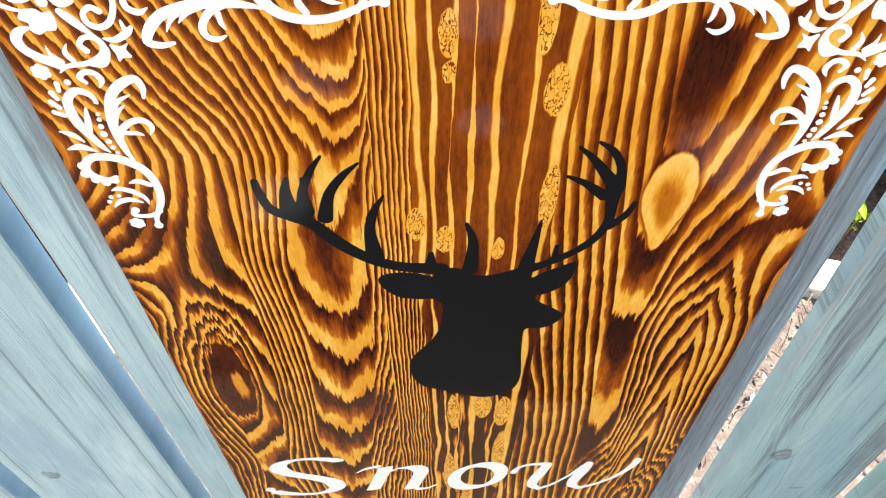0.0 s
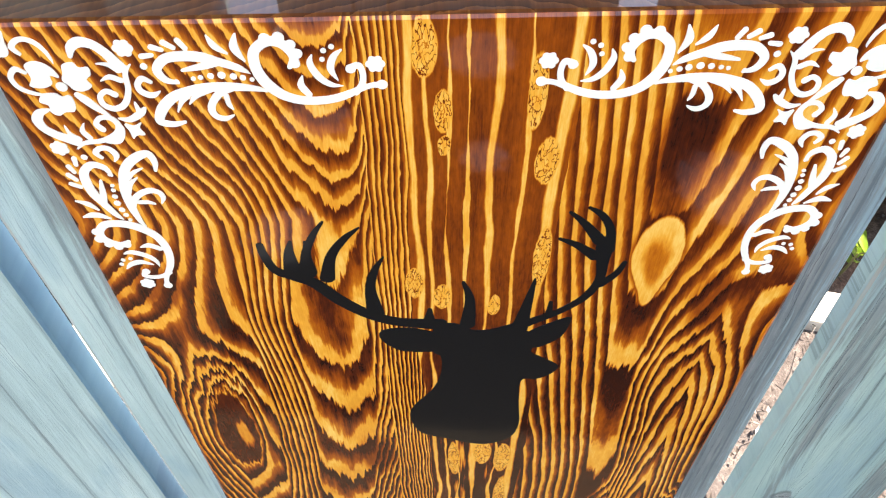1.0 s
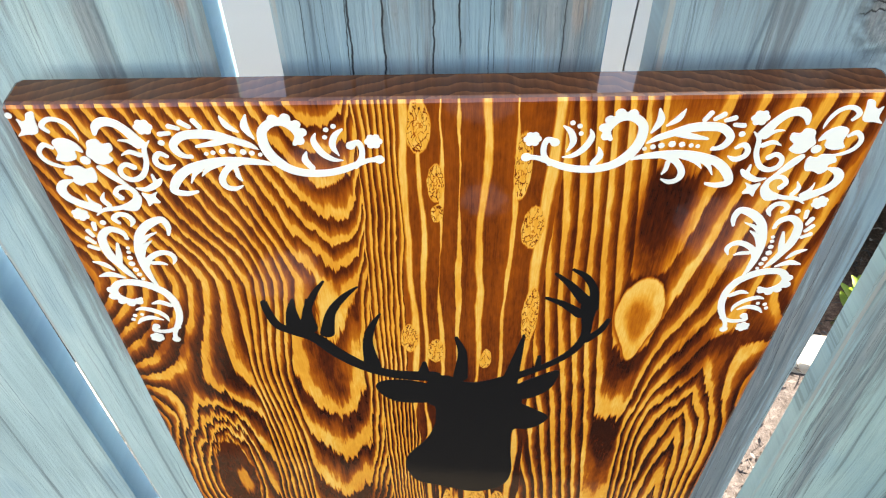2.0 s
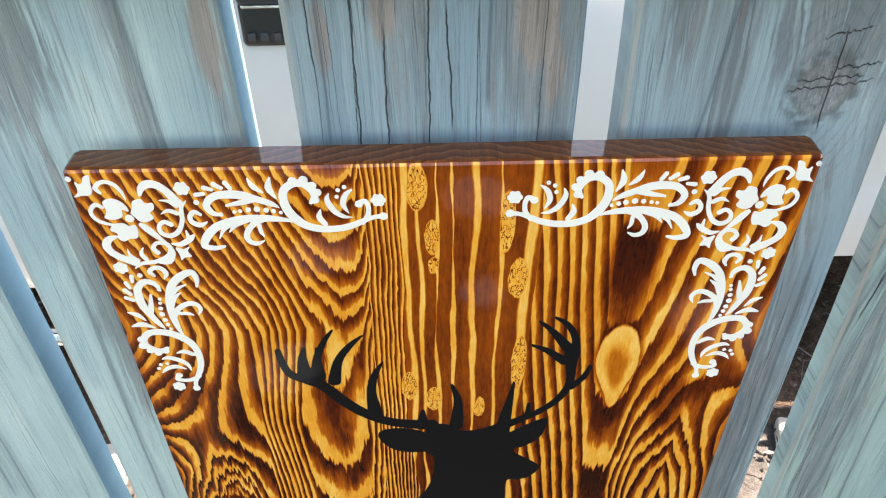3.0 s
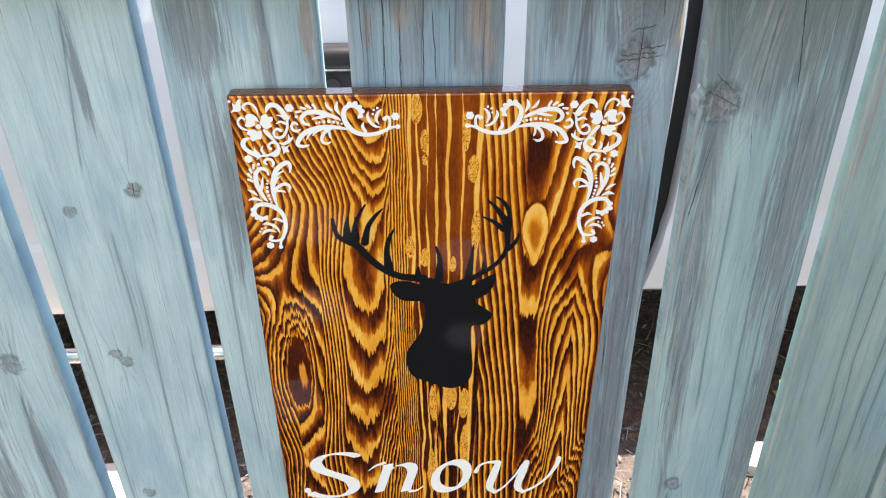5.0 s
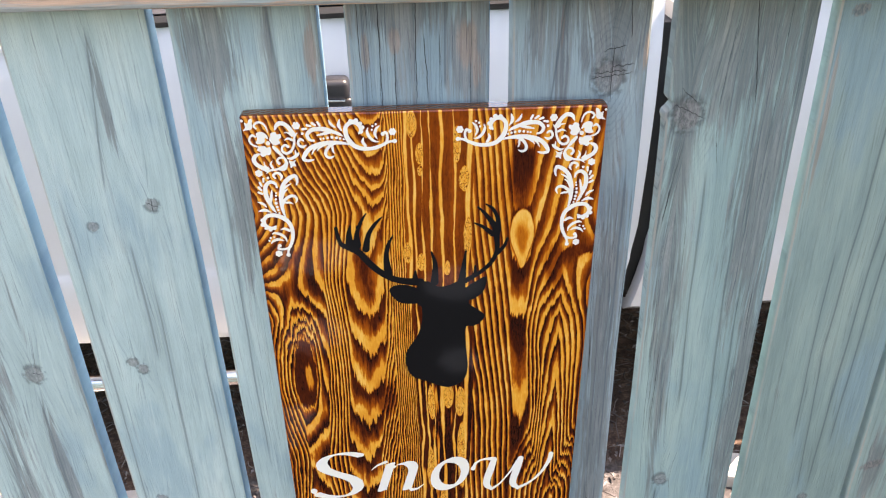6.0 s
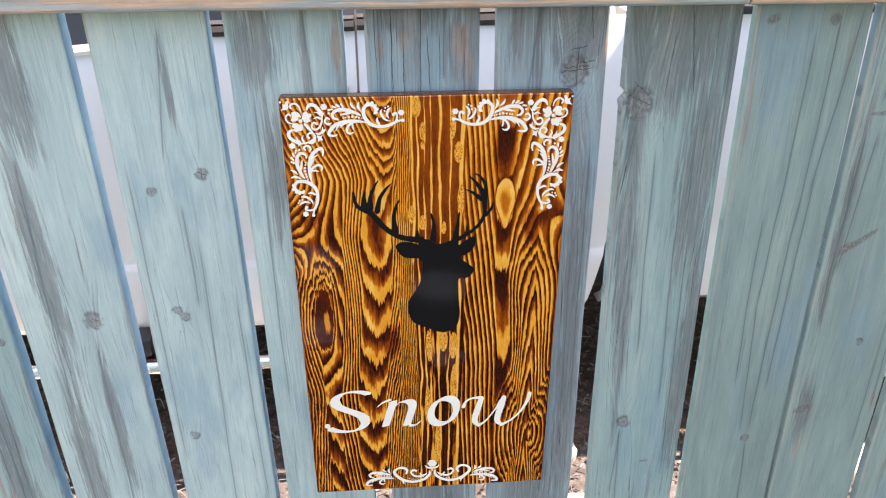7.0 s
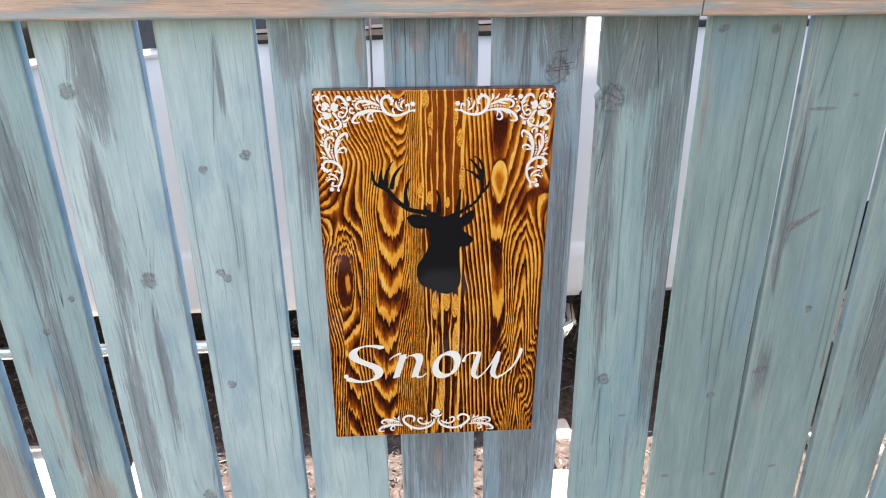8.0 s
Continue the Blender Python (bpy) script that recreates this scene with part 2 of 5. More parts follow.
    s.bump(s.add(s.mul(fibre, 0.3), s.mul(s.noise(s.vec(u, w, 0.0), 0.35, 3.0), 2.0)), 0.12, 0.0004)
    return s.done(color, 0.5, 0.0, 1.0, 0.03, 0.03)


def satin_paint(name, color, vary=0.04, rough=0.45, coat=0.35):
    s = Shade(name)
    p = s.local()
    a = s.noise(p, 60.0, 4.0, 0.6)
    b = s.noise(p, 700.0, 2.0)
    k = s.add(1.0 - vary, s.mul(a, vary), s.mul(b, vary))
    col = s.mix(k, (0, 0, 0), color)
    s.bump(s.add(s.mul(a, 0.5), b), 0.08, 0.0003)
    return s.done(col, rough, 0.0, coat, 0.06, 0.12)


def weathered_stain(name, tint=(0.20, 0.345, 0.345), grey=0.4, bare=0.15, lines=1.0, knots=(), cracks=0.0, patches=(), lengthwise="z", top=0.0, rubbed=0.7, bare_tint=(1, 1, 1),
                    zones=(), rules=(), scars=(), fissures=()):
    """Teal stain worn off a sawn board. grey: how much silvered wood shows; knots: (x, z, radius) in the board's own metres;
    patches: (x, z, half width, half height) of stain worn to bare pink wood; zones: the same, of silvered wood; rules: long dark grain lines (x, z) to (x, z);
    scars: flat dark dashes (x, z, half width, half height, lean); fissures: open cracks (x, z) to (x, z); lengthwise: the board's long axis; top: extra weathering of the upper end."""
    s = Shade(name)
    x, y, z = s.place()
    r = s.mul(s.chance(), 37.0)
    u, w = s.mul(x, 100.0), s.mul(z, 100.0)
    if lengthwise == "x":
        u, w = w, u

    def about(fu, fw, seed, detail=3.0, rough=0.6, across=None):
        """Noise about zero, fu and fw waves a cm across and along the board."""
        return s.m("SUBTRACT", s.noise(s.vec(s.mul(u if across is None else across, fu), s.mul(w, fw), s.add(r, seed)), 1.0, detail, rough), 0.5)

    low, mid = about(0.13, 0.020, 0.0, 3.0, 0.55), about(0.34, 0.013, 5.0, 3.0, 0.55)
    drift = about(0.12, 0.035, 30.0, 4.0)
    blot = about(0.45, 0.065, 14.0, 5.0, 0.65)
    speck = about(4.0, 2.2, 0.0, 4.0, 0.7)
    us = s.add(u, s.mul(low, 2.2), s.mul(blot, 0.6), s.mul(speck, 0.10))
    ringed, arcs, inside = 0.0, 0.0, 0.0
    for kx, kz, kr in knots:
        us = s.add(us, s.mul(s.bell(u, kx * 100, kr * 200, w, kz * 100, kr * 520), s.mul(s.m("SIGN", s.m("SUBTRACT", u, kx * 100 - 0.01)), kr * 90)))
        q = s.m("SQRT", s.add(s.m("POWER", s.m("ABSOLUTE", s.m("DIVIDE", s.m("SUBTRACT", u, kx * 100), kr * 100)), 2.0), s.m("POWER", s.m("ABSOLUTE", s.m("DIVIDE", s.m("SUBTRACT", w, kz * 100), kr * 112)), 2.0)))
        qn = s.add(q, s.mul(speck, 0.35), s.mul(blot, 0.5))
        inside = s.m("MAXIMUM", inside, s.smooth(qn, 0.70, 0.95, (1.0, 0.0)))
        ringed = s.m("MAXIMUM", ringed, s.mul(s.mul(s.smooth(qn, 0.62, 0.90), s.smooth(qn, 0.92, 1.35, (1.0, 0.0))), s.smooth(s.add(about(0.9, 0.9, kx * 99.0, 2.0), 0.5), 0.38, 0.56)))
        if kr > 0.015:
            long_q = s.m("SQRT", s.add(s.m("POWER", s.m("ABSOLUTE", s.m("DIVIDE", s.m("SUBTRACT", u, kx * 100), kr * 100)), 2.0), s.m("POWER", s.m("ABSOLUTE", s.m("DIVIDE", s.m("SUBTRACT", w, kz * 100), kr * 210)), 2.0)))
            swirl = s.m("FRACT", s.add(s.mul(long_q, 4.3), s.mul(blot, 3.5), s.mul(speck, 0.5)))
            arcs = s.m("MAXIMUM", arcs, s.mul(s.mul(s.smooth(swirl, 0.55, 0.85), s.smooth(swirl, 0.88, 0.99, (1.0, 0.0))), s.mul(s.smooth(q, 0.95, 1.2), s.smooth(long_q, 1.4, 2.6, (1.0, 0.0)))))
    streak = s.add(s.mul(about(2.6, 0.040, 9.0, 4.0, 0.62, us), 0.6), s.mul(about(3.2, 0.16, 33.0, 4.0, 0.65, us), 0.75))
    fibre = about(11.0, 0.22, 2.0, 4.0, 0.65, us)
    dark = tuple(c * k for c, k in zip(tint, (0.27, 0.27, 0.30)))
    pale = tuple(min(1.0, c * k) for c, k in zip(tint, (1.34, 1.22, 1.17)))
    # smooth stain that drifts between milky, teal and blue
    col = s.ramp(s.add(s.mul(low, 0.55), s.mul(blot, 0.45), 0.5), ((0.36, tuple(c * 0.82 for c in tint)), (0.50, tint), (0.64, pale)))
    col = s.mix(s.mul(s.smooth(drift, 0.03, 0.16), 0.40), col, (0.185, 0.320, 0.380))
    # silvered wood, in bands along the grain and in given zones
    edge = 0.20 - 0.28 * grey
    band = s.smooth(s.add(mid, s.mul(blot, 0.25), s.mul(streak, 0.35), s.mul(s.smooth(w, 132.0, 162.0), top)), edge - 0.03, edge + 0.13)
    for zx, zz, zw, zh in zones:
        band = s.m("MAXIMUM", band, s.smooth(s.add(s.bell(u, zx * 100, zw * 100, w, zz * 100, zh * 100), s.mul(streak, 1.7), s.mul(blot, 0.9)), 0.32, 0.78))
    silver = s.ramp(s.add(s.mul(streak, 0.70), s.mul(blot, 0.30), 0.5), ((0.34, (0.070, 0.082, 0.088)), (0.50, (0.158, 0.165, 0.160)), (0.68, (0.31, 0.30, 0.275))))
    col = s.mix(s.mul(band, 0.72), col, silver)
    rub = s.smooth(s.add(s.mul(about(0.85, 0.018, 40.0, 3.0, 0.6, us), 0.75), s.mul(streak, 0.25)), 0.24 - 0.22 * bare, 0.30 - 0.22 * bare)
    for px, pz, pw, ph in patches:
        hill = s.mul(s.bell(u, px * 100, pw * 100, w, pz * 100, ph * 100), s.add(0.9, streak, s.mul(blot, 0.6), s.mul(fibre, 0.5)))
        rub = s.m("MAXIMUM", rub, s.smooth(hill, 0.45, 0.72))
    bare_wood = s.ramp(s.add(s.mul(streak, 0.6), s.mul(blot, 0.4), 0.5), tuple((pos, tuple(min(0.8, c * k) for c, k in zip(col3, bare_tint))) for pos, col3 in ((0.3, (0.16, 0.115, 0.088)), (0.5, (0.31, 0.235, 0.185)), (0.7, (0.46, 0.37, 0.31)))))
    col = s.mix(s.mul(rub, rubbed), col, bare_wood)
    # fine grain: close straight lines, stronger where the wood is silvered
    wide_line = s.smooth(s.add(about(1.3, 0.010, 50.0, 4.0, 0.6, us), s.mul(streak, 0.35)), 0.06, 0.17)
    dashes = about(5.0, 0.13, 61.0, 3.0, 0.6, us)
    thin_line = s.smooth(s.add(s.mul(about(4.4, 0.030, 60.0, 3.0, 0.6, us), 0.6), s.mul(dashes, 0.6)), 0.05, 0.15)
    hair = s.smooth(s.m("ABSOLUTE", about(2.0, 0.012, 70.0, 2.0, 0.5, us)), 0.004, 0.016, (1.0, 0.0))
    col = s.mix(s.mul(wide_line, s.add(0.10, s.mul(band, 0.36 * lines))), col, dark)
    col = s.mix(s.mul(thin_line, s.add(0.20, s.mul(band, 0.40 * lines))), col, dark)
    col = s.mix(s.mul(s.mul(hair, s.smooth(s.add(blot, s.mul(dashes, 0.8)), -0.02, 0.12)), s.add(0.42, s.mul(band, 0.30 * lines))), col, dark)
    col = s.mix(s.mul(s.smooth(s.add(s.mul(speck, 0.6), s.mul(streak, 0.4)), 0.06, 0.20), s.add(0.11, s.mul(band, 0.26))), col, (0.10, 0.11, 0.105))
    col = s.mix(s.mul(s.smooth(streak, -0.04, -0.17), 0.30), col, pale)
    col = s.mix(s.mul(s.smooth(fibre, 0.02, 0.22), s.add(0.18, s.mul(band, 0.22))), col, dark)

    def along(x0, z0, x1, z1, sway):
        """Distance in cm from a line between two places, and 1 on its length."""
        f = s.m("DIVIDE", s.m("SUBTRACT", w, z0 * 100), (z1 - z0) * 100)
        on = s.mul(s.smooth(f, -0.04, 0.10), s.smooth(f, 0.90, 1.04, (1.0, 0.0)))
        return s.m("ABSOLUTE", s.add(u, -x0 * 100, s.mul(f, (x0 - x1) * 100), sway)), on

    for x0, z0, x1, z1 in rules:
        gap, on = along(x0, z0, x1, z1, s.add(s.mul(low, 1.6), s.mul(speck, 0.10)))
        core = s.smooth(gap, 0.02, s.add(0.16, s.mul(blot, 0.3)), (1.0, 0.0))
        col = s.mix(s.mul(on, s.add(s.mul(core, 0.50), s.mul(s.smooth(gap, 0.1, 0.7, (1.0, 0.0)), 0.16))), col, dark)
    for sx, sz, sw, sh, lean in scars:
        tipped = s.add(w, -sz * 100, s.mul(s.m("SUBTRACT", u, sx * 100), -lean))
        hill = s.add(s.bell(u, sx * 100, sw * 100, tipped, 0.0, sh * 100), s.mul(speck, 0.8), s.mul(streak, 0.5))
        col = s.mix(s.mul(s.smooth(hill, 0.40, 0.70), 0.62), col, s.mix(s.smooth(speck, -0.06, 0.08), (0.085, 0.082, 0.080), (0.25, 0.20, 0.185)))
    opened = 0.0
    if cracks:
        line = s.m("ABSOLUTE", about(0.55, 0.004, 21.0, 2.0, 0.45, us))
        opened = s.mul(s.smooth(line, 0.0008, 0.0030, (1.0, 0.0)), s.smooth(about(0.4, 0.03, 0.0, 2.0), -0.12 * cracks, 0.10 - 0.12 * cracks))
    for x0, z0, x1, z1 in fissures:
        if abs(x1 - x0) > abs(z1 - z0):
            f = s.m("DIVIDE", s.m("SUBTRACT", u, x0 * 100), (x1 - x0) * 100)
            gap = s.m("ABSOLUTE", s.add(w, -z0 * 100, s.mul(f, (z0 - z1) * 100), s.mul(about(2.2, 0.3, 77.0 + x0 * 300, 3.0), 0.8)))
            on = s.mul(s.smooth(f, 0.0, 0.15), s.smooth(f, 0.85, 1.0, (1.0, 0.0)))
        else:
            gap, on = along(x0, z0, x1, z1, s.mul(about(0.2, 0.7, 81.0 + x0 * 300, 3.0), 0.30))
        opened = s.m("MAXIMUM", opened, s.mul(s.smooth(gap, 0.015, s.add(0.055, s.mul(speck, 0.12)), (1.0, 0.0)), on))
    if knots:
        col = s.mix(s.mul(s.mul(arcs, s.smooth(drift, -0.15, 0.1)), 0.26), col, dark)
        col = s.mix(s.mul(inside, 0.62), col, s.ramp(s.add(s.mul(speck, 0.8), s.mul(blot, 0.3), 0.5), ((0.38, (0.070, 0.066, 0.062)), (0.50, (0.185, 0.168, 0.155)), (0.62, (0.32, 0.30, 0.28)))))
        col = s.mix(s.mul(ringed, 0.58), col, (0.045, 0.046, 0.046))
    col = s.mix(s.mul(opened, 0.92), col, (0.014, 0.015, 0.016))
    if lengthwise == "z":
        # right-hand edges are bluer: less weathered stain, with sky light painted into it
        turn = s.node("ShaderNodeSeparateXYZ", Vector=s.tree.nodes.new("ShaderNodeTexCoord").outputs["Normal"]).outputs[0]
        blue_side = s.smooth(turn, 0.55, 0.9)
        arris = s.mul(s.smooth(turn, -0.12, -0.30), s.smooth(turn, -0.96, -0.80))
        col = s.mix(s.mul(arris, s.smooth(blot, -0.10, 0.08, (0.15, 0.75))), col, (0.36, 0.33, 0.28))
        col = s.mix(s.mul(blue_side, 0.8), col, s.mix(s.smooth(blot, -0.15, 0.15), (0.085, 0.235, 0.37), (0.17, 0.38, 0.51)))
    height = s.add(s.mul(fibre, 1.0), s.mul(streak, 0.9), s.mul(thin_line, -0.3), s.mul(opened, -3.0), s.mul(ringed, -1.0))
    s.bump(height, 0.6, 0.0010)
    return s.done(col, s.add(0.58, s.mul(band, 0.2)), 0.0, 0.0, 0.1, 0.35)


def ground_mat():
    """Dark mulch and soil under the truck, leaf litter by the fence, thin lawn with painted sun flecks on the near
    side.
    """
    s = Shade("ground_soil")
    x, y, z = s.place()
    p = s.local()
    big = s.noise(p, 0.9, 4.0, 0.6)
    small = s.noise(p, 28.0, 5.0, 0.7)
    grit = s.noise(p, 160.0, 3.0, 0.7)
    mulch = s.ramp(s.add(s.mul(small, 0.6), s.mul(grit, 0.4)), ((0.3, (0.018, 0.013, 0.011)), (0.5, (0.075, 0.050, 0.040)), (0.72, (0.24, 0.175, 0.145))))
    litter = s.ramp(s.add(s.mul(small, 0.65), s.mul(grit, 0.35)), ((0.3, (0.032, 0.029, 0.031)), (0.5, (0.070, 0.065, 0.069)), (0.7, (0.155, 0.150, 0.158))))
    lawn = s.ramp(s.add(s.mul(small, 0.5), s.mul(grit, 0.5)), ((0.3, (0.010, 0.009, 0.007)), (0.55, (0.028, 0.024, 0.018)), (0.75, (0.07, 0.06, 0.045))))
    # sunlit patches of the near ground, put in as pale colour
    sun_flecks = 0.0
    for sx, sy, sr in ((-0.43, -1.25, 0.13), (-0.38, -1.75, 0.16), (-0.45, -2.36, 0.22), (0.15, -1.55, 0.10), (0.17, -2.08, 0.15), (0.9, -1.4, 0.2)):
        sun_flecks = s.m("MAXIMUM", sun_flecks, s.mul(s.bell(x, sx, sr, y, sy, sr), s.add(-0.55, s.mul(small, 1.5), s.mul(big, 1.4))))
    lawn = s.mix(s.smooth(sun_flecks, 0.35, 0.6), lawn, (0.46, 0.43, 0.38))
    by_fence = s.smooth(s.add(y, s.mul(s.m("SUBTRACT", big, 0.5), 0.12)), 0.93, 0.97, (1.0, 0.0))
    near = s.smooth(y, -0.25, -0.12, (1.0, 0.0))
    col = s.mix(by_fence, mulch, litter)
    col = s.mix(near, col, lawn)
    s.bump(s.add(s.mul(small, 1.0), s.mul(grit, 0.4)), 0.8, 0.012)
    return s.done(col, 0.9, 0.0, 0.0, 0.1, 0.2)


def plain(name, color, rough=0.5, metal=0.0, coat=0.0, vary=0.1, scale=30.0, bump=0.05):
    s = Shade(name)
    a = s.noise(s.local(), scale, 4.0, 0.6)
    col = s.mix(s.add(1.0 - vary, s.mul(a, vary)), (0, 0, 0), color)
    s.bump(a, bump, 0.001)
    return s.done(col, s.add(rough - 0.04, s.mul(a, 0.08)), metal, coat, 0.04)


def window_glass():
    s = Shade("tinted_glass")
    s.put(s.bsdf.inputs["Transmission Weight"], 0.85)
    return s.done((0.03, 0.04, 0.038), 0.03, 0.0, 0.0, 0.02, 0.25)


PINE = burnt_pine()
WHITE = satin_paint("white_stencil_paint", (0.82, 0.795, 0.69))
BLACK = satin_paint("black_paint", (0.0055, 0.0055, 0.006), 0.2, 0.5, 0.7)
RAIL = weathered_stain("rail_stain", (0.33, 0.36, 0.325), 0.25, 1.25, 0.35, (), 0.0, ((1.635, -0.62, 0.05, 0.24), (1.612, -0.28, 0.022, 0.22), (1.64, -0.02, 0.04, 0.18), (1.612, 0.2, 0.020, 0.24), (1.62, 0.47, 0.04, 0.06), (1.65, 0.9, 0.03, 0.35), (1.64, -1.1, 0.05, 0.3)), "x", 0.0, 0.92, (1.75, 1.45, 1.22))
SOIL = ground_mat()
TRUCK_WHITE = plain("truck_white_paint", (0.585, 0.60, 0.62), 0.30, 0.0, 1.0, 0.03, 8.0, 0.0)
RUBBER = plain("black_rubber", (0.014, 0.014, 0.015), 0.6, vary=0.3)
TRIM = plain("black_trim_plastic", (0.018, 0.018, 0.022), 0.35, vary=0.2)
MATT = plain("matt_black_plastic", (0.010, 0.010, 0.012), 0.8, vary=0.2)
CHROME = plain("chrome", (0.85, 0.85, 0.87), 0.10, 1.0, 0.0, 0.05)
GREYTRIM = plain("grey_trim", (0.04, 0.042, 0.05), 0.4, vary=0.2)
GLASS = window_glass()
SEAT = plain("grey_seat_cloth", (0.16, 0.155, 0.14), 0.85, vary=0.3, scale=200.0, bump=0.3)
CABIN = plain("dark_cabin_plastic", (0.03, 0.03, 0.032), 0.7, vary=0.3)
STEEL = plain("alloy_rim", (0.5, 0.5, 0.52), 0.28, 1.0, vary=0.1)
CONCRETE = plain("pale_concrete", (0.62, 0.60, 0.57), 0.85, vary=0.35, scale=45.0, bump=0.5)
LEAF = plain("young_leaf_green", (0.20, 0.36, 0.03), 0.45, vary=0.4, scale=80.0)
STEM = plain("green_brown_stem", (0.12, 0.13, 0.05), 0.6, vary=0.3, scale=120.0)
ZINC = plain("galvanised_steel", (0.45, 0.46, 0.47), 0.4, 1.0, vary=0.2)


# ---- building shorthand ----
def part(name, bm, material, parent=None, label=""):
    me = bpy.data.meshes.new(name)
    bm.to_mesh(me)
    bm.free()
    me.materials.append(material)
    ob = new(name, me)
    ob.parent = parent
    if label:
        ob["label"] = label
    return ob


def smooth_faces(ob, degrees=40):
    ob.data.polygons.foreach_set("use_smooth", [True] * len(ob.data.polygons))
    ob.data.set_sharp_from_angle(angle=radians(degrees))
    return ob


def thing(name, label, category, at=(0, 0, 0), group="", kind=""):
    ob = new(name)
    ob.location = at
    ob.empty_display_size = 0.05
    return tagged(ob, label, category, group, kind)


def box(x0, x1, y0, y1, z0, z1, bevel=0.0, segments=2):
    bm = bmesh.new()
    bmesh.ops.create_cube(bm, size=1.0)
    for v in bm.verts:
        v.co = Vector(((x0 + x1) / 2 + v.co.x * (x1 - x0), (y0 + y1) / 2 + v.co.y * (y1 - y0), (z0 + z1) / 2 + v.co.z * (z1 - z0)))
    if bevel:
        bmesh.ops.bevel(bm, geom=bm.edges[:], offset=bevel, segments=segments, profile=0.5, affect="EDGES")
    return bm


def rings_to_mesh(rings, cap=True):
    """Skin over rings of the same number of points."""
    bm = bmesh.new()
    rows = [[bm.verts.new(p) for p in ring] for ring in rings]
    n = len(rows[0])
    for a, b in zip(rows, rows[1:]):
        for i in range(n):
            bm.faces.new((a[i], a[(i + 1) % n], b[(i + 1) % n], b[i]))
    if cap:
        bm.faces.new(rows[0][::-1])
        bm.faces.new(rows[-1])
    bmesh.ops.recalc_face_normals(bm, faces=bm.faces[:])
    return bm


def tube(points, radii, sides=12):
    """A round bar through points."""
    pts = [Vector(p) for p in points]
    rings, side = [], None
    for i, p in enumerate(pts):
        way = (pts[min(i + 1, len(pts) - 1)] - pts[max(i - 1, 0)]).normalized()
        side = (side - way * side.dot(way)).normalized() if side else way.orthogonal().normalized()
        up = way.cross(side)
        rings.append([p + (side * math.cos(a) + up * math.sin(a)) * radii[i] for a in (2 * math.pi * k / sides for k in range(sides))])
    return rings_to_mesh(rings)


def spin(profile, centre, steps=40):
    """Turn a (radius, y) profile round the y axis through centre."""
    rings = []
    for k in range(steps):
        a = 2 * math.pi * k / steps
        rings.append([(centre[0] + r * math.cos(a), centre[1] + y, centre[2] + r * math.sin(a)) for r, y in profile])
    bm = bmesh.new()
    rows = [[bm.verts.new(p) for p in ring] for ring in rings]
    for i in range(steps):
        a, b = rows[i], rows[(i + 1) % steps]
        for j in range(len(profile) - 1):
            bm.faces.new((a[j], a[j + 1], b[j + 1], b[j]))
    bmesh.ops.recalc_face_normals(bm, faces=bm.faces[:])
    return bm


# ---- ground ----
def build_ground():
    bm = bmesh.new()
    cuts = [-400, -60, -12, -4] + [-2 + 0.1 * i for i in range(56)] + [4, 12, 60, 400]
    ys = [-400, -60, -12, -4, -1.5, -0.3] + [0.05 * i for i in range(30)] + [1.6, 2, 4, 12, 60, 400]
    grid = []
    for yy in ys:
        row = []
        for xx in cuts:
            near = abs(xx) < 5 and -0.5 < yy < 1.55
            h = 0.022 * (noise.noise((xx * 3.1, yy * 3.1, 0.3)) + 0.5 * noise.noise((xx * 9, yy * 9, 4.0))) - 0.01 if near else -0.01
            row.append(bm.verts.new((xx, yy, h)))
        grid.append(row)
    for a, b in zip(grid, grid[1:]):
        for i in range(len(cuts) - 1):
            bm.faces.new((a[i], a[i + 1], b[i + 1], b[i]))
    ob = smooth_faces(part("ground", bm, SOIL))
    return tagged(ob, "dark mulch and pale leaf litter over bare soil", "ground", kind="structure")


build_ground()


def far_hedge():
    """A dense dark hedge in the distance beyond the truck, lumpy in outline."""
    bm = bmesh.new()
    xs = [-26 + 0.5 * i for i in range(105)]
    grid = []
    for k in range(11):
        f = k / 10
        row = []
        for x in xs:
            lump = noise.noise((x * 0.5, f * 3.0, 1.0)) + 0.6 * noise.noise((x * 1.7, f * 9.0, 5.0))
            high = 3.4 + 0.7 * noise.noise((x * 0.35, 2.0, 0.0)) + 0.35 * noise.noise((x * 1.9, 7.0, 0.0))
            row.append(bm.verts.new((x, 11.0 + 0.35 * lump + 0.9 * f * f, f * high - 0.05)))
        grid.append(row)
    for a, b in zip(grid, grid[1:]):
        for i in range(len(xs) - 1):
            bm.faces.new((a[i], a[i + 1], b[i + 1], b[i]))
    rim = [bm.verts.new(v.co + Vector((0, 1.6, -0.3))) for v in grid[-1]]
    foot = [bm.verts.new((v.co.x, v.co.y, -0.05)) for v in rim]
    for a, b in ((grid[-1], rim), (rim, foot)):
        for i in range(len(xs) - 1):
            bm.faces.new((a[i], a[i + 1], b[i + 1], b[i]))
    s = Shade("hedge_foliage")
    leafy = s.noise(s.local(), 9.0, 6.0, 0.75)
    s.bump(leafy, 1.0, 0.15)
    mat = s.done(s.ramp(leafy, ((0.35, (0.012, 0.02, 0.008)), (0.52, (0.045, 0.075, 0.02)), (0.68, (0.11, 0.16, 0.05)))), 0.8)
    return tagged(smooth_faces(part("backdrop", bm, mat)), "dark green hedge far beyond the truck", "hedge", kind="structure")


far_hedge()


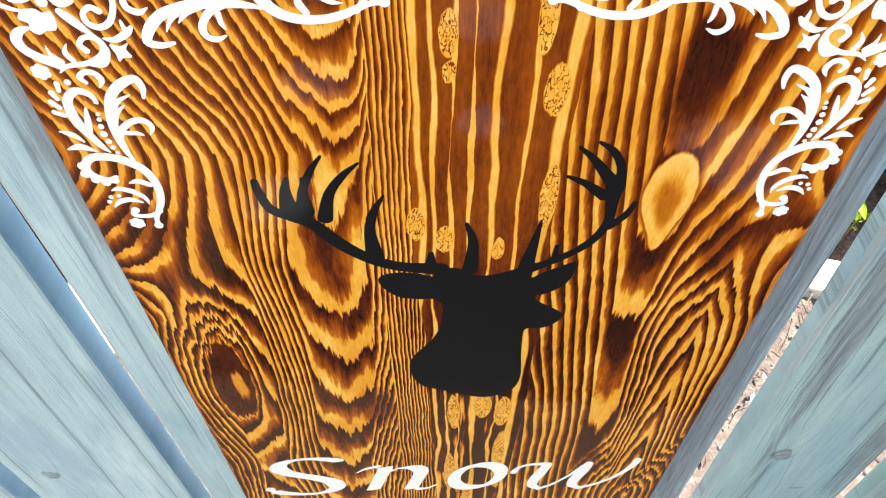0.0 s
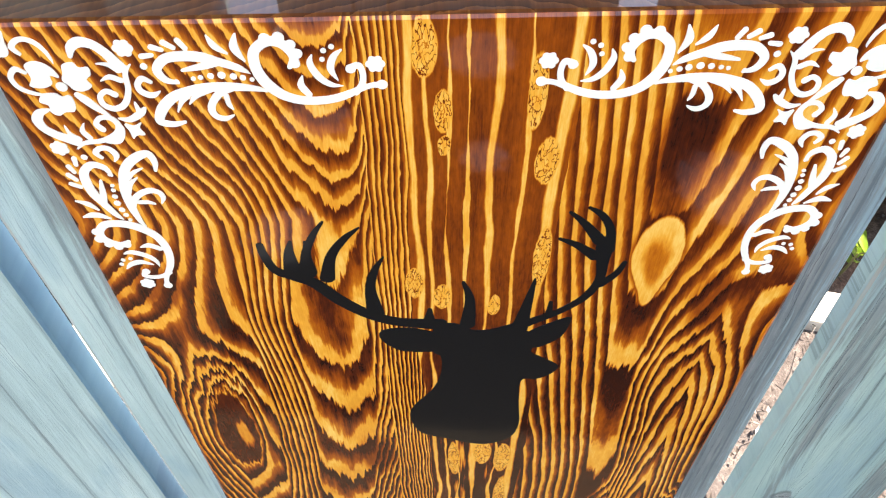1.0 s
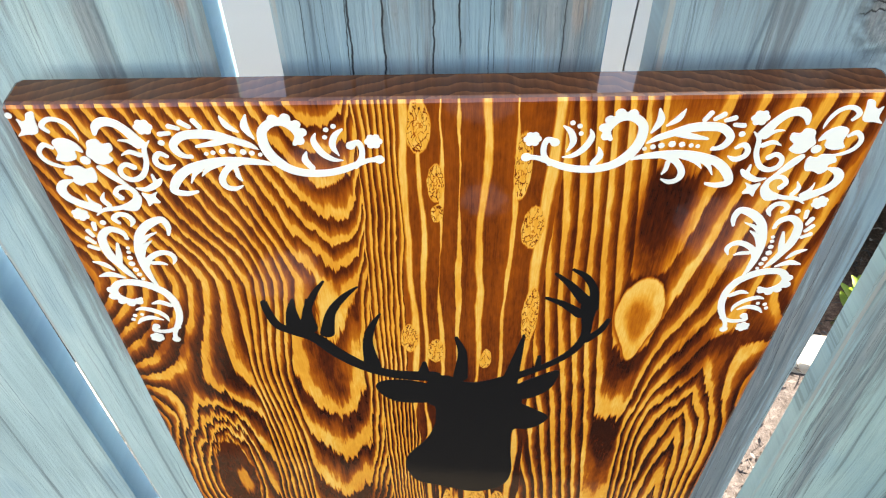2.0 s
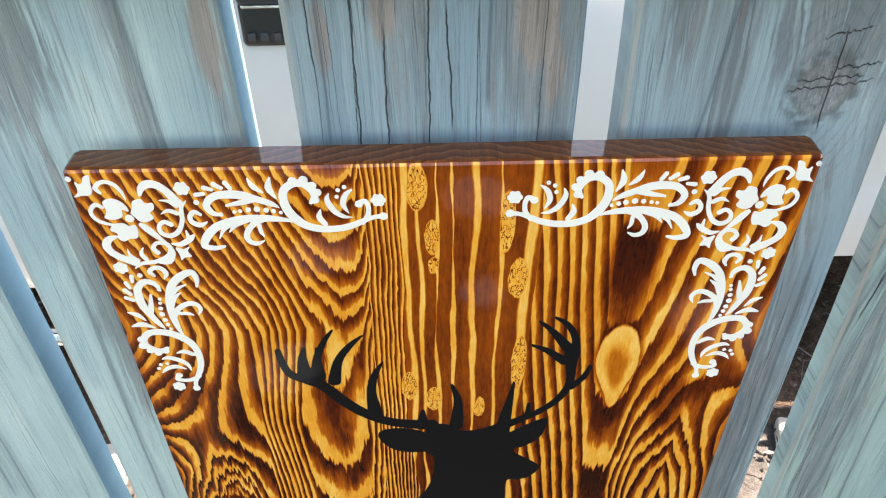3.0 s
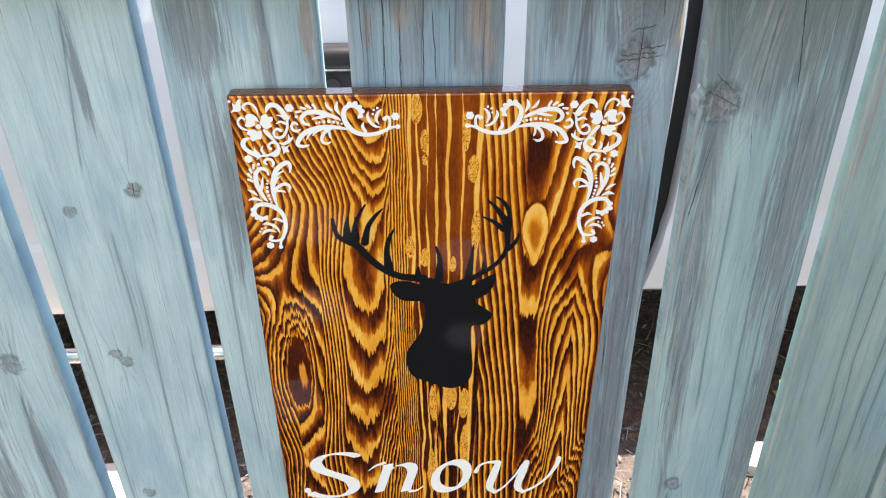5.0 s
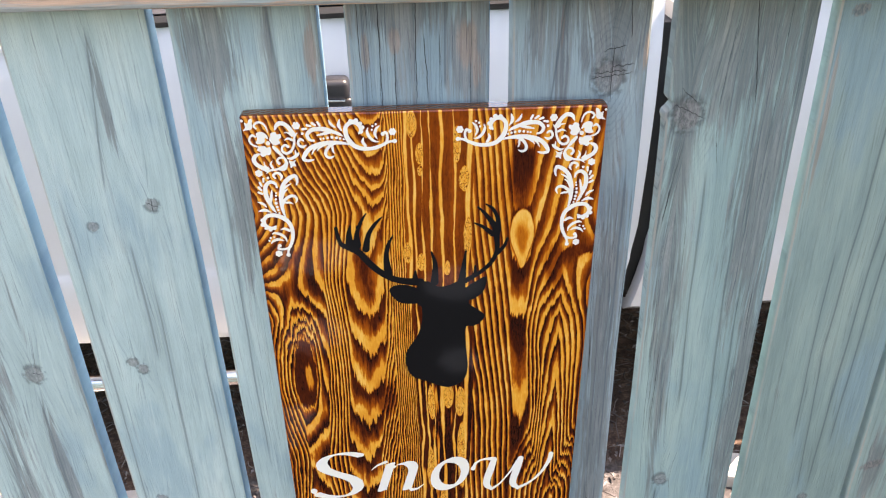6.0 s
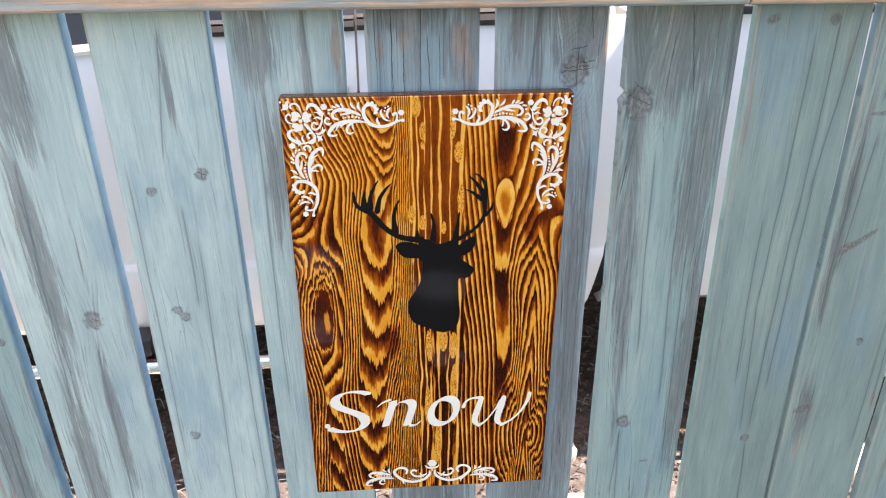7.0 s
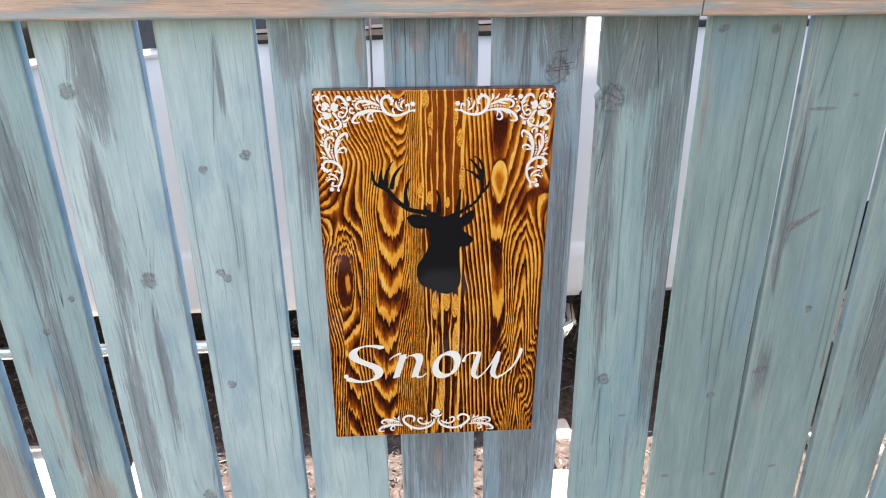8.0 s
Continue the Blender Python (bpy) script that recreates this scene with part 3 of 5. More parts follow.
def shading_wall():
    """Unseen plain wall, square to the fence, added to shade the near ground."""
    bm = box(1.75, 1.95, -30.0, -0.45, -0.02, 3.7)
    s = Shade("wall_plaster")
    a = s.noise(s.local(), 6.0, 5.0, 0.6)
    s.bump(s.noise(s.local(), 90.0, 4.0), 0.3, 0.004)
    mat = s.done(s.ramp(a, ((0.3, (0.20, 0.185, 0.165)), (0.7, (0.30, 0.28, 0.25)))), 0.9)
    return tagged(part("wall_house", bm, mat), "unseen plain plastered wall added for shade", "wall", kind="structure")


shading_wall()


# ---- fence ----
TEAL, BLUE, GREEN, PALE = (0.270, 0.400, 0.372), (0.280, 0.385, 0.400), (0.232, 0.330, 0.298), (0.395, 0.530, 0.498)
fence = thing("picket_fence", "weathered teal-stained wooden picket fence with uneven gaps", "fence")
PICKET_TOP, RAIL_LOW, RAIL_HIGH = 1.672, 1.593, 1.682


def picket_mesh(width_top, width_low, seed, notch=None, thick=0.034):
    """An upright board with softened, slightly wandering edges. The base is the origin; the front is at y = 0. notch: (side, z, depth, half height)."""
    rings = []
    levels = sorted({round(0.04 * i, 3) for i in range(42)} | ({round(notch[1] + k * notch[3] / 4, 4) for k in range(-9, 10)} if notch else set()) | {PICKET_TOP})
    for z in levels:
        f = z / PICKET_TOP
        half = (width_low * (1 - f) + width_top * f) / 2
        lx = -half + 0.0013 * noise.noise((seed * 7.3, z * 5.0, 0)) + 0.0003 * noise.noise((seed, z * 24.0, 3))
        rx = half + 0.0013 * noise.noise((seed * 3.1, z * 5.0, 9)) + 0.0003 * noise.noise((seed, z * 24.0, 7))
        if notch:
            d = (z - notch[1]) / notch[3]
            bite = notch[2] * max(0.0, 1 - abs(d)) + (0.4 * notch[2] if 0.1 < d < 0.45 else 0.0) - 0.45 * notch[2] * math.exp(-((d + 1.5) * 1.5) ** 2)
            lx += bite if notch[0] < 0 else 0
            rx -= bite if notch[0] > 0 else 0
        b, t = 0.0032, thick
        rings.append([(lx + b, 0, z), (rx - b, 0, z), (rx - 0.001, 0.001, z), (rx, b, z), (rx, t - b, z), (rx - b, t, z), (lx + b, t, z), (lx, t - b, z), (lx, b, z), (lx + 0.001, 0.001, z)])
    return rings_to_mesh(rings)


def picket(x_top, x_low, material, label="", notch=None, seed=1.0, back=0.0, turn=0.0):
    """x_top, x_low: the left and right edges at z = 1.566 and 0.716. back: how far it is set back; turn: degrees about its own upright."""
    lean = ((x_low[0] + x_low[1]) - (x_top[0] + x_top[1])) / 2 / 0.85
    mid = (x_top[0] + x_top[1]) / 2 + lean * 1.566
    bm = picket_mesh(x_top[1] - x_top[0], x_low[1] - x_low[0], seed, notch, 0.026 if mid < -0.05 else 0.022 if mid < 0.2 else 0.019)
    ob = smooth_faces(part("picket", bm, material, fence, label), 20)
    ob.matrix_local = Matrix.Translation((mid, back, 0)) @ Matrix.Rotation(-lean, 4, "Y") @ Matrix.Rotation(radians(turn), 4, "Z")
    return ob


W = weathered_stain
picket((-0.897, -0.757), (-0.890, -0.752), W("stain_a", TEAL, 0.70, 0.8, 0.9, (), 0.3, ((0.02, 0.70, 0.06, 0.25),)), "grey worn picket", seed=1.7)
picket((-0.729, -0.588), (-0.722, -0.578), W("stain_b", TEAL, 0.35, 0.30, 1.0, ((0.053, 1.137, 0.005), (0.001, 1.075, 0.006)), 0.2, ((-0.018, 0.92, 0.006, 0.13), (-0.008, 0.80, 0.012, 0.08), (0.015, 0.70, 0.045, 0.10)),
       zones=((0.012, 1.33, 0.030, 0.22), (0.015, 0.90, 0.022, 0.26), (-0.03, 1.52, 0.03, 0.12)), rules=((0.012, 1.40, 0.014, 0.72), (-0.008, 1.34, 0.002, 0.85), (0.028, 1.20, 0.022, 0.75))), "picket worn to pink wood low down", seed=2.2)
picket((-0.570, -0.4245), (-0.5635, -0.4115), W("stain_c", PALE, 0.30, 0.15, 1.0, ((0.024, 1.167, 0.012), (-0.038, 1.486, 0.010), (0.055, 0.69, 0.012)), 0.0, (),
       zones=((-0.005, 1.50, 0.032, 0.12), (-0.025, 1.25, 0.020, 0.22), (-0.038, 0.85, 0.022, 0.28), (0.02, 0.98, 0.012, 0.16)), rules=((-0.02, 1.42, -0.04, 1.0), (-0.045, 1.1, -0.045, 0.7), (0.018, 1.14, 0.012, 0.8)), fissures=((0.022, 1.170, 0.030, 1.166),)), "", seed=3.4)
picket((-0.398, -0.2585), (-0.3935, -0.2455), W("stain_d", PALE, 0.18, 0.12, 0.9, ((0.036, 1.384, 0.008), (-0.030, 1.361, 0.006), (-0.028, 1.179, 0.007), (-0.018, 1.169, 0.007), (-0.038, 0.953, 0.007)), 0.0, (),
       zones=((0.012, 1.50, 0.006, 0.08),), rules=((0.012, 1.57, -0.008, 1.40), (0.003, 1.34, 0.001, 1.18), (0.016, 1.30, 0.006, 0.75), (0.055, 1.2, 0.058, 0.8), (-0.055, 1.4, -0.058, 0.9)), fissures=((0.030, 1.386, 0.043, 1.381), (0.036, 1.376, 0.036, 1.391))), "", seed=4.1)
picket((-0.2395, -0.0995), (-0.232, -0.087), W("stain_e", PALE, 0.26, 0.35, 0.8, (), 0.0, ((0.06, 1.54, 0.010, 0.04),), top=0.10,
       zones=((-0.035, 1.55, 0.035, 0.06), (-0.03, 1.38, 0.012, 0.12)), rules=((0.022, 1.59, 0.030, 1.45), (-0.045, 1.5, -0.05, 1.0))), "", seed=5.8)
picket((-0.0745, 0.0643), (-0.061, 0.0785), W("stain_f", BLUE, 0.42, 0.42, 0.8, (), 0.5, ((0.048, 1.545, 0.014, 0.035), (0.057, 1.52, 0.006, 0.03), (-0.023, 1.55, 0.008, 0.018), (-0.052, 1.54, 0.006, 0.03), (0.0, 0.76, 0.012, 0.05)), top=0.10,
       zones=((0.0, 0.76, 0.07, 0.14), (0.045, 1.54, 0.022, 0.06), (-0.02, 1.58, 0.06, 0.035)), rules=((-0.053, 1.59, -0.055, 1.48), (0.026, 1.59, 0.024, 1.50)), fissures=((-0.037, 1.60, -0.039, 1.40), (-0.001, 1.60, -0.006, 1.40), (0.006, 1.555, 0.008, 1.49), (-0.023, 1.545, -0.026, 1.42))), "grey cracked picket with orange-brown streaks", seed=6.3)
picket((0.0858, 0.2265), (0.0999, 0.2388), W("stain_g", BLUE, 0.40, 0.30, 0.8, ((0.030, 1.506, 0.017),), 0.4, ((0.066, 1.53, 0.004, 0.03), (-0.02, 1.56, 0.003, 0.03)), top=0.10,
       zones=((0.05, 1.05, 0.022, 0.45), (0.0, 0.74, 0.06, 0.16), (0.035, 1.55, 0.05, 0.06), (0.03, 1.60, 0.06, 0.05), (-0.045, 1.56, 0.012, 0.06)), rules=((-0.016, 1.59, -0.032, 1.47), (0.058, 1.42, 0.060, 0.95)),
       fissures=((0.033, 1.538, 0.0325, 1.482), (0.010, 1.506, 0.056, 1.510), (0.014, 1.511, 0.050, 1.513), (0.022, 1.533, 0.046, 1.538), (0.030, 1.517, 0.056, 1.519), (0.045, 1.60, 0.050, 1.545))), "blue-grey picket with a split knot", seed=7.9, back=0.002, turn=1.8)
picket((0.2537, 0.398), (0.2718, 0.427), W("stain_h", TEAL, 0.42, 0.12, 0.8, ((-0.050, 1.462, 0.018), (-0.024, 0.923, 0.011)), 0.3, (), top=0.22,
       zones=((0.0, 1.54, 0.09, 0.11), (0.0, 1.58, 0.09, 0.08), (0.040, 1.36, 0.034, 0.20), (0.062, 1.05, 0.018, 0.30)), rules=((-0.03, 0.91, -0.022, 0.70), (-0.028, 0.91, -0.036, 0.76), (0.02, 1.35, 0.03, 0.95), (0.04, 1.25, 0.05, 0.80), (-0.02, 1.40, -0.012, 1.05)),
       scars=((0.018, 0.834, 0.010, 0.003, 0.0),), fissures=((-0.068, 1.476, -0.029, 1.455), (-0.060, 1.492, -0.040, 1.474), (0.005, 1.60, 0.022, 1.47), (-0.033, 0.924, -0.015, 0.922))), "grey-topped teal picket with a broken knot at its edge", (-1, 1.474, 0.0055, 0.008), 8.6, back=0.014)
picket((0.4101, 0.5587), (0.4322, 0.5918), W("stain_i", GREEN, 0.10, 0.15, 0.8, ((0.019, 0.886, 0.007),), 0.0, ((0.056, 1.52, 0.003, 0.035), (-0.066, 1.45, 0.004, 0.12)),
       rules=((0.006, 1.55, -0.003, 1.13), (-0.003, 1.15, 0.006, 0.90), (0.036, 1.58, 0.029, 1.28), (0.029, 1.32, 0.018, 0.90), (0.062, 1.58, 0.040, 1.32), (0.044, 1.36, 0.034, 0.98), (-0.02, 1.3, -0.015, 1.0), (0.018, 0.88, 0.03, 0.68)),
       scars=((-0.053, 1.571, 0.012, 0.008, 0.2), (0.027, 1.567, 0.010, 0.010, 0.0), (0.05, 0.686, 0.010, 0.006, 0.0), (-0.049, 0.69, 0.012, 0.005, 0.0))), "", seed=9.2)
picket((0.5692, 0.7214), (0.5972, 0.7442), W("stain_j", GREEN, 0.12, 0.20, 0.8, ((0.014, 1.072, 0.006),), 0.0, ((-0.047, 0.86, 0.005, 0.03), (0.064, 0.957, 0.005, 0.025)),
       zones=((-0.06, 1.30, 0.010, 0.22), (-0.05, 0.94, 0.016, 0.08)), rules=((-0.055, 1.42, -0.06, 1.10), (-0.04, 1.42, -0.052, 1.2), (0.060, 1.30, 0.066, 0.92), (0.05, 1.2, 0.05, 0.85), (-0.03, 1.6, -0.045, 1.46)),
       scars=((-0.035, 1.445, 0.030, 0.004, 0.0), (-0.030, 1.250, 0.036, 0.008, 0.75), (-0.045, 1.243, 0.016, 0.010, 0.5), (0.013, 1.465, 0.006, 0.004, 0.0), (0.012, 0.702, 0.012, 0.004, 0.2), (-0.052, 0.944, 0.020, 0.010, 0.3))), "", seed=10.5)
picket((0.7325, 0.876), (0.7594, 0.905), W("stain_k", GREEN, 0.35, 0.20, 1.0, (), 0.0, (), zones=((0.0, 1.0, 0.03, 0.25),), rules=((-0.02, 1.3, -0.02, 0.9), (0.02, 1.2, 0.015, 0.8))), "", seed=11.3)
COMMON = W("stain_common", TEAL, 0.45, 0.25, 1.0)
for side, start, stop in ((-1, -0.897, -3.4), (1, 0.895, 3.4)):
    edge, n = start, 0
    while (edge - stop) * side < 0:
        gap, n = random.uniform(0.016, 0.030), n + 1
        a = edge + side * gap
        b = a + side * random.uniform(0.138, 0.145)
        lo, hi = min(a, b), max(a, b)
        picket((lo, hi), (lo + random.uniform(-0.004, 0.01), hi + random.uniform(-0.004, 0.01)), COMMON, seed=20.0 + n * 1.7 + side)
        edge = b


def rail_mesh(x0, x1, y0, y1, z0, z1, seed):
    rings = []
    steps = int((x1 - x0) / 0.05)
    for i in range(steps + 1):
        x = x0 + (x1 - x0) * i / steps
        dz, b = 0.0012 * noise.noise((x * 3, seed, 0)), 0.004
        rings.append([(x, y0, z0 + b + dz), (x, y0 + 0.0012, z0 + 0.0012 + dz), (x, y0 + b, z0 + dz), (x, y1, z0 + dz), (x, y1, z1), (x, y0 + b, z1), (x, y0 + 0.0012, z1 - 0.0012), (x, y0, z1 - b)])
    return rings_to_mesh(rings)


for x0, x1 in ((-3.6, 0.378), (0.380, 3.6)):
    rail = smooth_faces(part("top_rail", rail_mesh(x0, x1, -0.038, -0.001, RAIL_LOW, RAIL_HIGH, x0), RAIL, fence, "pinkish worn top rail"), 20)


# ---- truck behind the fence ----
truck = thing("pickup_truck", "white crew pickup truck with black trim and chrome step bar", "truck", (0.012, 0, 0))


def side_panel(x0, x1, rows, depth=0.05, bevel=0.012, curve=None):
    """A pressed body panel facing -y. rows: (z, y) from the bottom up; curve(z) moves its right end."""
    n = max(2, int((x1 - x0) / 0.06))
    bm = bmesh.new()
    fine = []
    for (z0, y0), (z1, y1) in zip(rows, rows[1:]):
        fine += [(z0 + (z1 - z0) * k / 4, y0 + (y1 - y0) * k / 4) for k in range(4)]
    fine.append(rows[-1])
    grid = []
    for z, y in fine:
        row = []
        for i in range(n + 1):
            xx = x0 + (x1 - x0) * i / n
            if curve:
                xx += curve(z) * i / n
            d = min(i, n - i) * (x1 - x0) / n
            row.append(bm.verts.new((xx, y + (0.006 if d < 0.001 else 0.0), z)))
        grid.append(row)
    for a, b in zip(grid, grid[1:]):
        for i in range(n):
            bm.faces.new((a[i], a[i + 1], b[i + 1], b[i]))
    return thicken(bm, depth)


def thicken(bm, depth):
    """Give a sheet that faces -y a back and closed rims."""
    sheet = bm.faces[:]
    rims = [(e.link_loops[0].vert, e.link_loops[0].link_loop_next.vert) for e in bm.edges if e.is_boundary]
    back = {v: bm.verts.new(v.co + Vector((0, depth, 0))) for v in bm.verts[:]}
    for f in sheet:
        bm.faces.new([back[v] for v in reversed(f.verts)])
    for a, b in rims:
        bm.faces.new((b, a, back[a], back[b]))
    bm.normal_update()
    return bm


def body_rows(low, high):
    """The truck's side section: tucked sill, crease, full shoulder, slight lean in below the windows."""
    base = [(low, 1.045), (low + 0.018, 1.008), (low + 0.04, 1.000), (0.685, 1.000), (0.705, 1.010), (0.73, 1.012), (0.95, 0.998), (1.12, 0.995), (1.25, 1.003)]
    return [r for r in base if r[0] < high - 0.02] + [(high, 1.018)]


def rear_cut(z):
    return 0.052 * min(1.0, max(0.0, (z - 0.52) / 0.24)) ** 0.8


def truck_part(name, bm, mat, parent=truck, label="", angle=35):
    return smooth_faces(part(name, bm, mat, parent, label), angle)


def door_panel():
    """The front door, its window line dipping towards the mirror."""
    bm = side_panel(-1.28, -0.130, body_rows(0.470, 1.338))
    for v in bm.verts:
        if v.co.z > 1.20 and v.co.x < -0.66:
            drop = 0.045 * min(1.0, (-0.66 - v.co.x) / 0.08) + 0.03 * max(0.0, -0.74 - v.co.x) / 0.5
            v.co.z -= drop * (v.co.z - 1.20) / 0.138
    return bm


truck_part("front_door", door_panel(), TRUCK_WHITE)
truck_part("rear_door", side_panel(-0.124, 0.36, body_rows(0.476, 1.348)), TRUCK_WHITE)
truck_part("cab_corner", side_panel(0.364, 0.525, body_rows(0.492, 1.36), curve=rear_cut), TRUCK_WHITE)
truck_part("front_fender", side_panel(-2.75, -1.286, body_rows(0.80, 1.20)), TRUCK_WHITE)
truck_part("cab_rear_gap", box(0.50, 0.66, 1.06, 2.94, 0.55, 1.30), RUBBER, label="black gap between cab and bed")
# the bed side with a round wheel opening
WHEEL_X, WHEEL_Z, ARCH = 1.68, 0.40, 0.50


def bed_side():
    bm = bmesh.new()
    rows = body_rows(0.498, 1.368)
    xs = [0.575 + 0.04 * i for i in range(52)]
    grid = []
    for k in range(25):
        z = 0.498 + (1.368 - 0.498) * k / 24
        y = float(np.interp(z, [r[0] for r in rows], [r[1] for r in rows]))
        grid.append([bm.verts.new((x + (rear_cut(z) * 0.98 if i == 0 else rear_cut(z) * max(0, 1 - i / 6)), y, z)) for i, x in enumerate(xs)])
    faces = []
    for a, b in zip(grid, grid[1:]):
        for i in range(len(xs) - 1):
            mid = (a[i].co + b[i + 1].co) / 2
            if (mid.x - WHEEL_X) ** 2 + (mid.z - WHEEL_Z) ** 2 > ARCH ** 2:
                faces.append(bm.faces.new((a[i], a[i + 1], b[i + 1], b[i])))
    for v in [v for v in bm.verts if not v.link_faces]:
        bm.verts.remove(v)
    for v in bm.verts:
        d = Vector((v.co.x - WHEEL_X, 0, v.co.z - WHEEL_Z))
        if d.length < ARCH + 0.045 and any(e.is_boundary for e in v.link_edges):
            d = d.normalized() * ARCH
            v.co.x, v.co.z = WHEEL_X + d.x, max(0.498, WHEEL_Z + d.z)
    return thicken(bm, 0.05)


truck_part("bed_side", bed_side(), TRUCK_WHITE)
truck_part("bed_rail_cap", box(0.60, 2.62, 0.998, 1.09, 1.370, 1.394, 0.006), TRIM, label="black bed rail cap")
truck_part("bed_floor", box(0.66, 2.6, 1.07, 2.93, 0.80, 0.84), TRUCK_WHITE)
truck_part("far_bed_side", box(0.66, 2.62, 2.93, 2.99, 0.52, 1.36, 0.02), TRUCK_WHITE)
truck_part("tailgate", box(2.56, 2.62, 1.05, 2.95, 0.62, 1.36, 0.015), TRUCK_WHITE)
truck_part("bulkhead", box(0.62, 0.655, 1.07, 2.93, 0.60, 1.34), TRUCK_WHITE)
truck_part("far_cab_side", box(-2.75, 0.52, 2.93, 2.99, 0.52, 1.34, 0.02), TRUCK_WHITE)
truck_part("cab_floor", box(-1.3, 0.52, 1.06, 2.94, 0.58, 0.62), CABIN)
truck_part("cab_back", box(0.47, 0.52, 1.07, 2.93, 0.60, 1.36), TRUCK_WHITE)
truck_part("bonnet", box(-2.75, -1.32, 1.05, 2.93, 1.16, 1.24, 0.03, 3), TRUCK_WHITE)
truck_part("grille", box(-2.84, -2.76, 1.10, 2.88, 0.62, 1.14, 0.02), TRIM)
truck_part("front_bumper", box(-2.98, -2.80, 1.02, 2.96, 0.48, 0.66, 0.03, 3), CHROME, label="chrome bumper")
truck_part("rear_bumper", box(2.66, 2.82, 1.05, 2.93, 0.50, 0.62, 0.03, 3), CHROME, label="chrome bumper")
truck_part("dashboard", box(-1.34, -1.12, 1.07, 2.93, 0.85, 1.26, 0.03), CABIN)
# greenhouse: pillars, roof, glass, weather strips


def pillar(name, xb0, xb1, xt0, xt1, mat, y0=1.022, y1=1.28, z0=1.34, z1=1.86):
    rings = [[(xb0, y0, z0), (xb1, y0, z0), (xb1, y0 + 0.05, z0), (xb0, y0 + 0.05, z0)], [(xt0, y1, z1), (xt1, y1, z1), (xt1, y1 + 0.05, z1), (xt0, y1 + 0.05, z1)]]
    return truck_part(name, rings_to_mesh(rings), mat)


pillar("door_pillar", -0.19, -0.130, -0.20, -0.135, TRIM)
pillar("door_pillar", -0.124, -0.075, -0.13, -0.08, TRIM)
pillar("windscreen_pillar", -1.28, -1.20, -0.82, -0.76, TRUCK_WHITE)
pillar("rear_pillar", 0.33, 0.535, 0.30, 0.46, TRUCK_WHITE, z0=1.352)
truck_part("roof", box(-0.84, 0.47, 1.26, 2.74, 1.85, 1.93, 0.035, 3), TRUCK_WHITE)


def pane(name, xb0, xb1, xt0, xt1, z0):
    rings = [[(xb0, 1.030, z0), (xb1, 1.030, z0), (xb1, 1.036, z0), (xb0, 1.036, z0)], [(xt0, 1.288, 1.86), (xt1, 1.288, 1.86), (xt1, 1.294, 1.86), (xt0, 1.294, 1.86)]]
    ob = truck_part(name, rings_to_mesh(rings), GLASS)
    return ob


pane("front_window", -1.20, -0.19, -0.76, -0.20, 1.25)
pane("rear_window", -0.075, 0.33, -0.08, 0.30, 1.345)


def strip(name, x0, z0, x1, z1, high, mat, y=1.006, label=""):
    rings = [[(x, y, z), (x, y - 0.004, z + high * 0.5), (x, y + 0.002, z + high), (x, y + 0.03, z + high), (x, y + 0.03, z)] for x, z in ((x0, z0), (x1, z1))]
    return truck_part(name, rings_to_mesh(rings), mat, truck, label)


strip("window_seal", -0.70, 1.326, -0.131, 1.342, 0.024, RUBBER)
strip("window_seal", -1.19, 1.262, -0.70, 1.300, 0.020, TRUCK_WHITE)
strip("window_seal", -0.123, 1.343, 0.34, 1.356, 0.026, RUBBER)
strip("belt_moulding", -0.70, 1.352, -0.131, 1.368, 0.006, GREYTRIM, 1.016, "grey belt moulding")
strip("belt_moulding", -0.123, 1.371, 0.34, 1.384, 0.006, GREYTRIM, 1.016, "grey belt moulding")
# door handle with a row of small buttons under it
handle = truck_part("door_handle", box(-0.345, -0.150, 0.955, 1.01, 1.165, 1.215, 0.014, 4), TRIM, truck, "black door handle")
truck_part("handle_line", box(-0.335, -0.160, 0.9525, 0.958, 1.166, 1.171, 0.001), CHROME, handle, "thin chrome line")
truck_part("handle_bezel", box(-0.350, -0.145, 0.984, 1.005, 1.080, 1.163, 0.010, 3), TRIM, truck)
truck_part("lock_barrel", tube([(-0.205, 0.978, 1.127), (-0.205, 0.99, 1.127)], [0.014, 0.014], 16), GREYTRIM, handle)
for k in range(5):
    cx = -0.33 + 0.023 * k
    truck_part("keypad_button", box(cx - 0.0075, cx + 0.0075, 0.979, 0.988, 1.093, 1.110, 0.0025), GREYTRIM, handle)
# side step
truck_part("step_bar", tube([(-1.78, 1.05, 0.44), (-1.74, 0.96, 0.425), (-1.68, 0.915, 0.42), (0.40, 0.915, 0.42), (0.455, 0.925, 0.422), (0.490, 0.955, 0.43), (0.497, 1.04, 0.445)], [0.020, 0.021, 0.021, 0.021, 0.021, 0.021, 0.020], 20), CHROME, truck, "round chrome step bar", 60)
for bx in (-0.8, -0.1, 0.40):
    truck_part("step_bracket", box(bx, bx + 0.05, 0.93, 1.25, 0.445, 0.50, 0.006), TRIM)
truck_part("chassis_rail", box(-2.6, 2.6, 1.35, 1.47, 0.42, 0.58), RUBBER)
truck_part("chassis_rail", box(-2.6, 2.6, 2.53, 2.65, 0.42, 0.58), RUBBER)
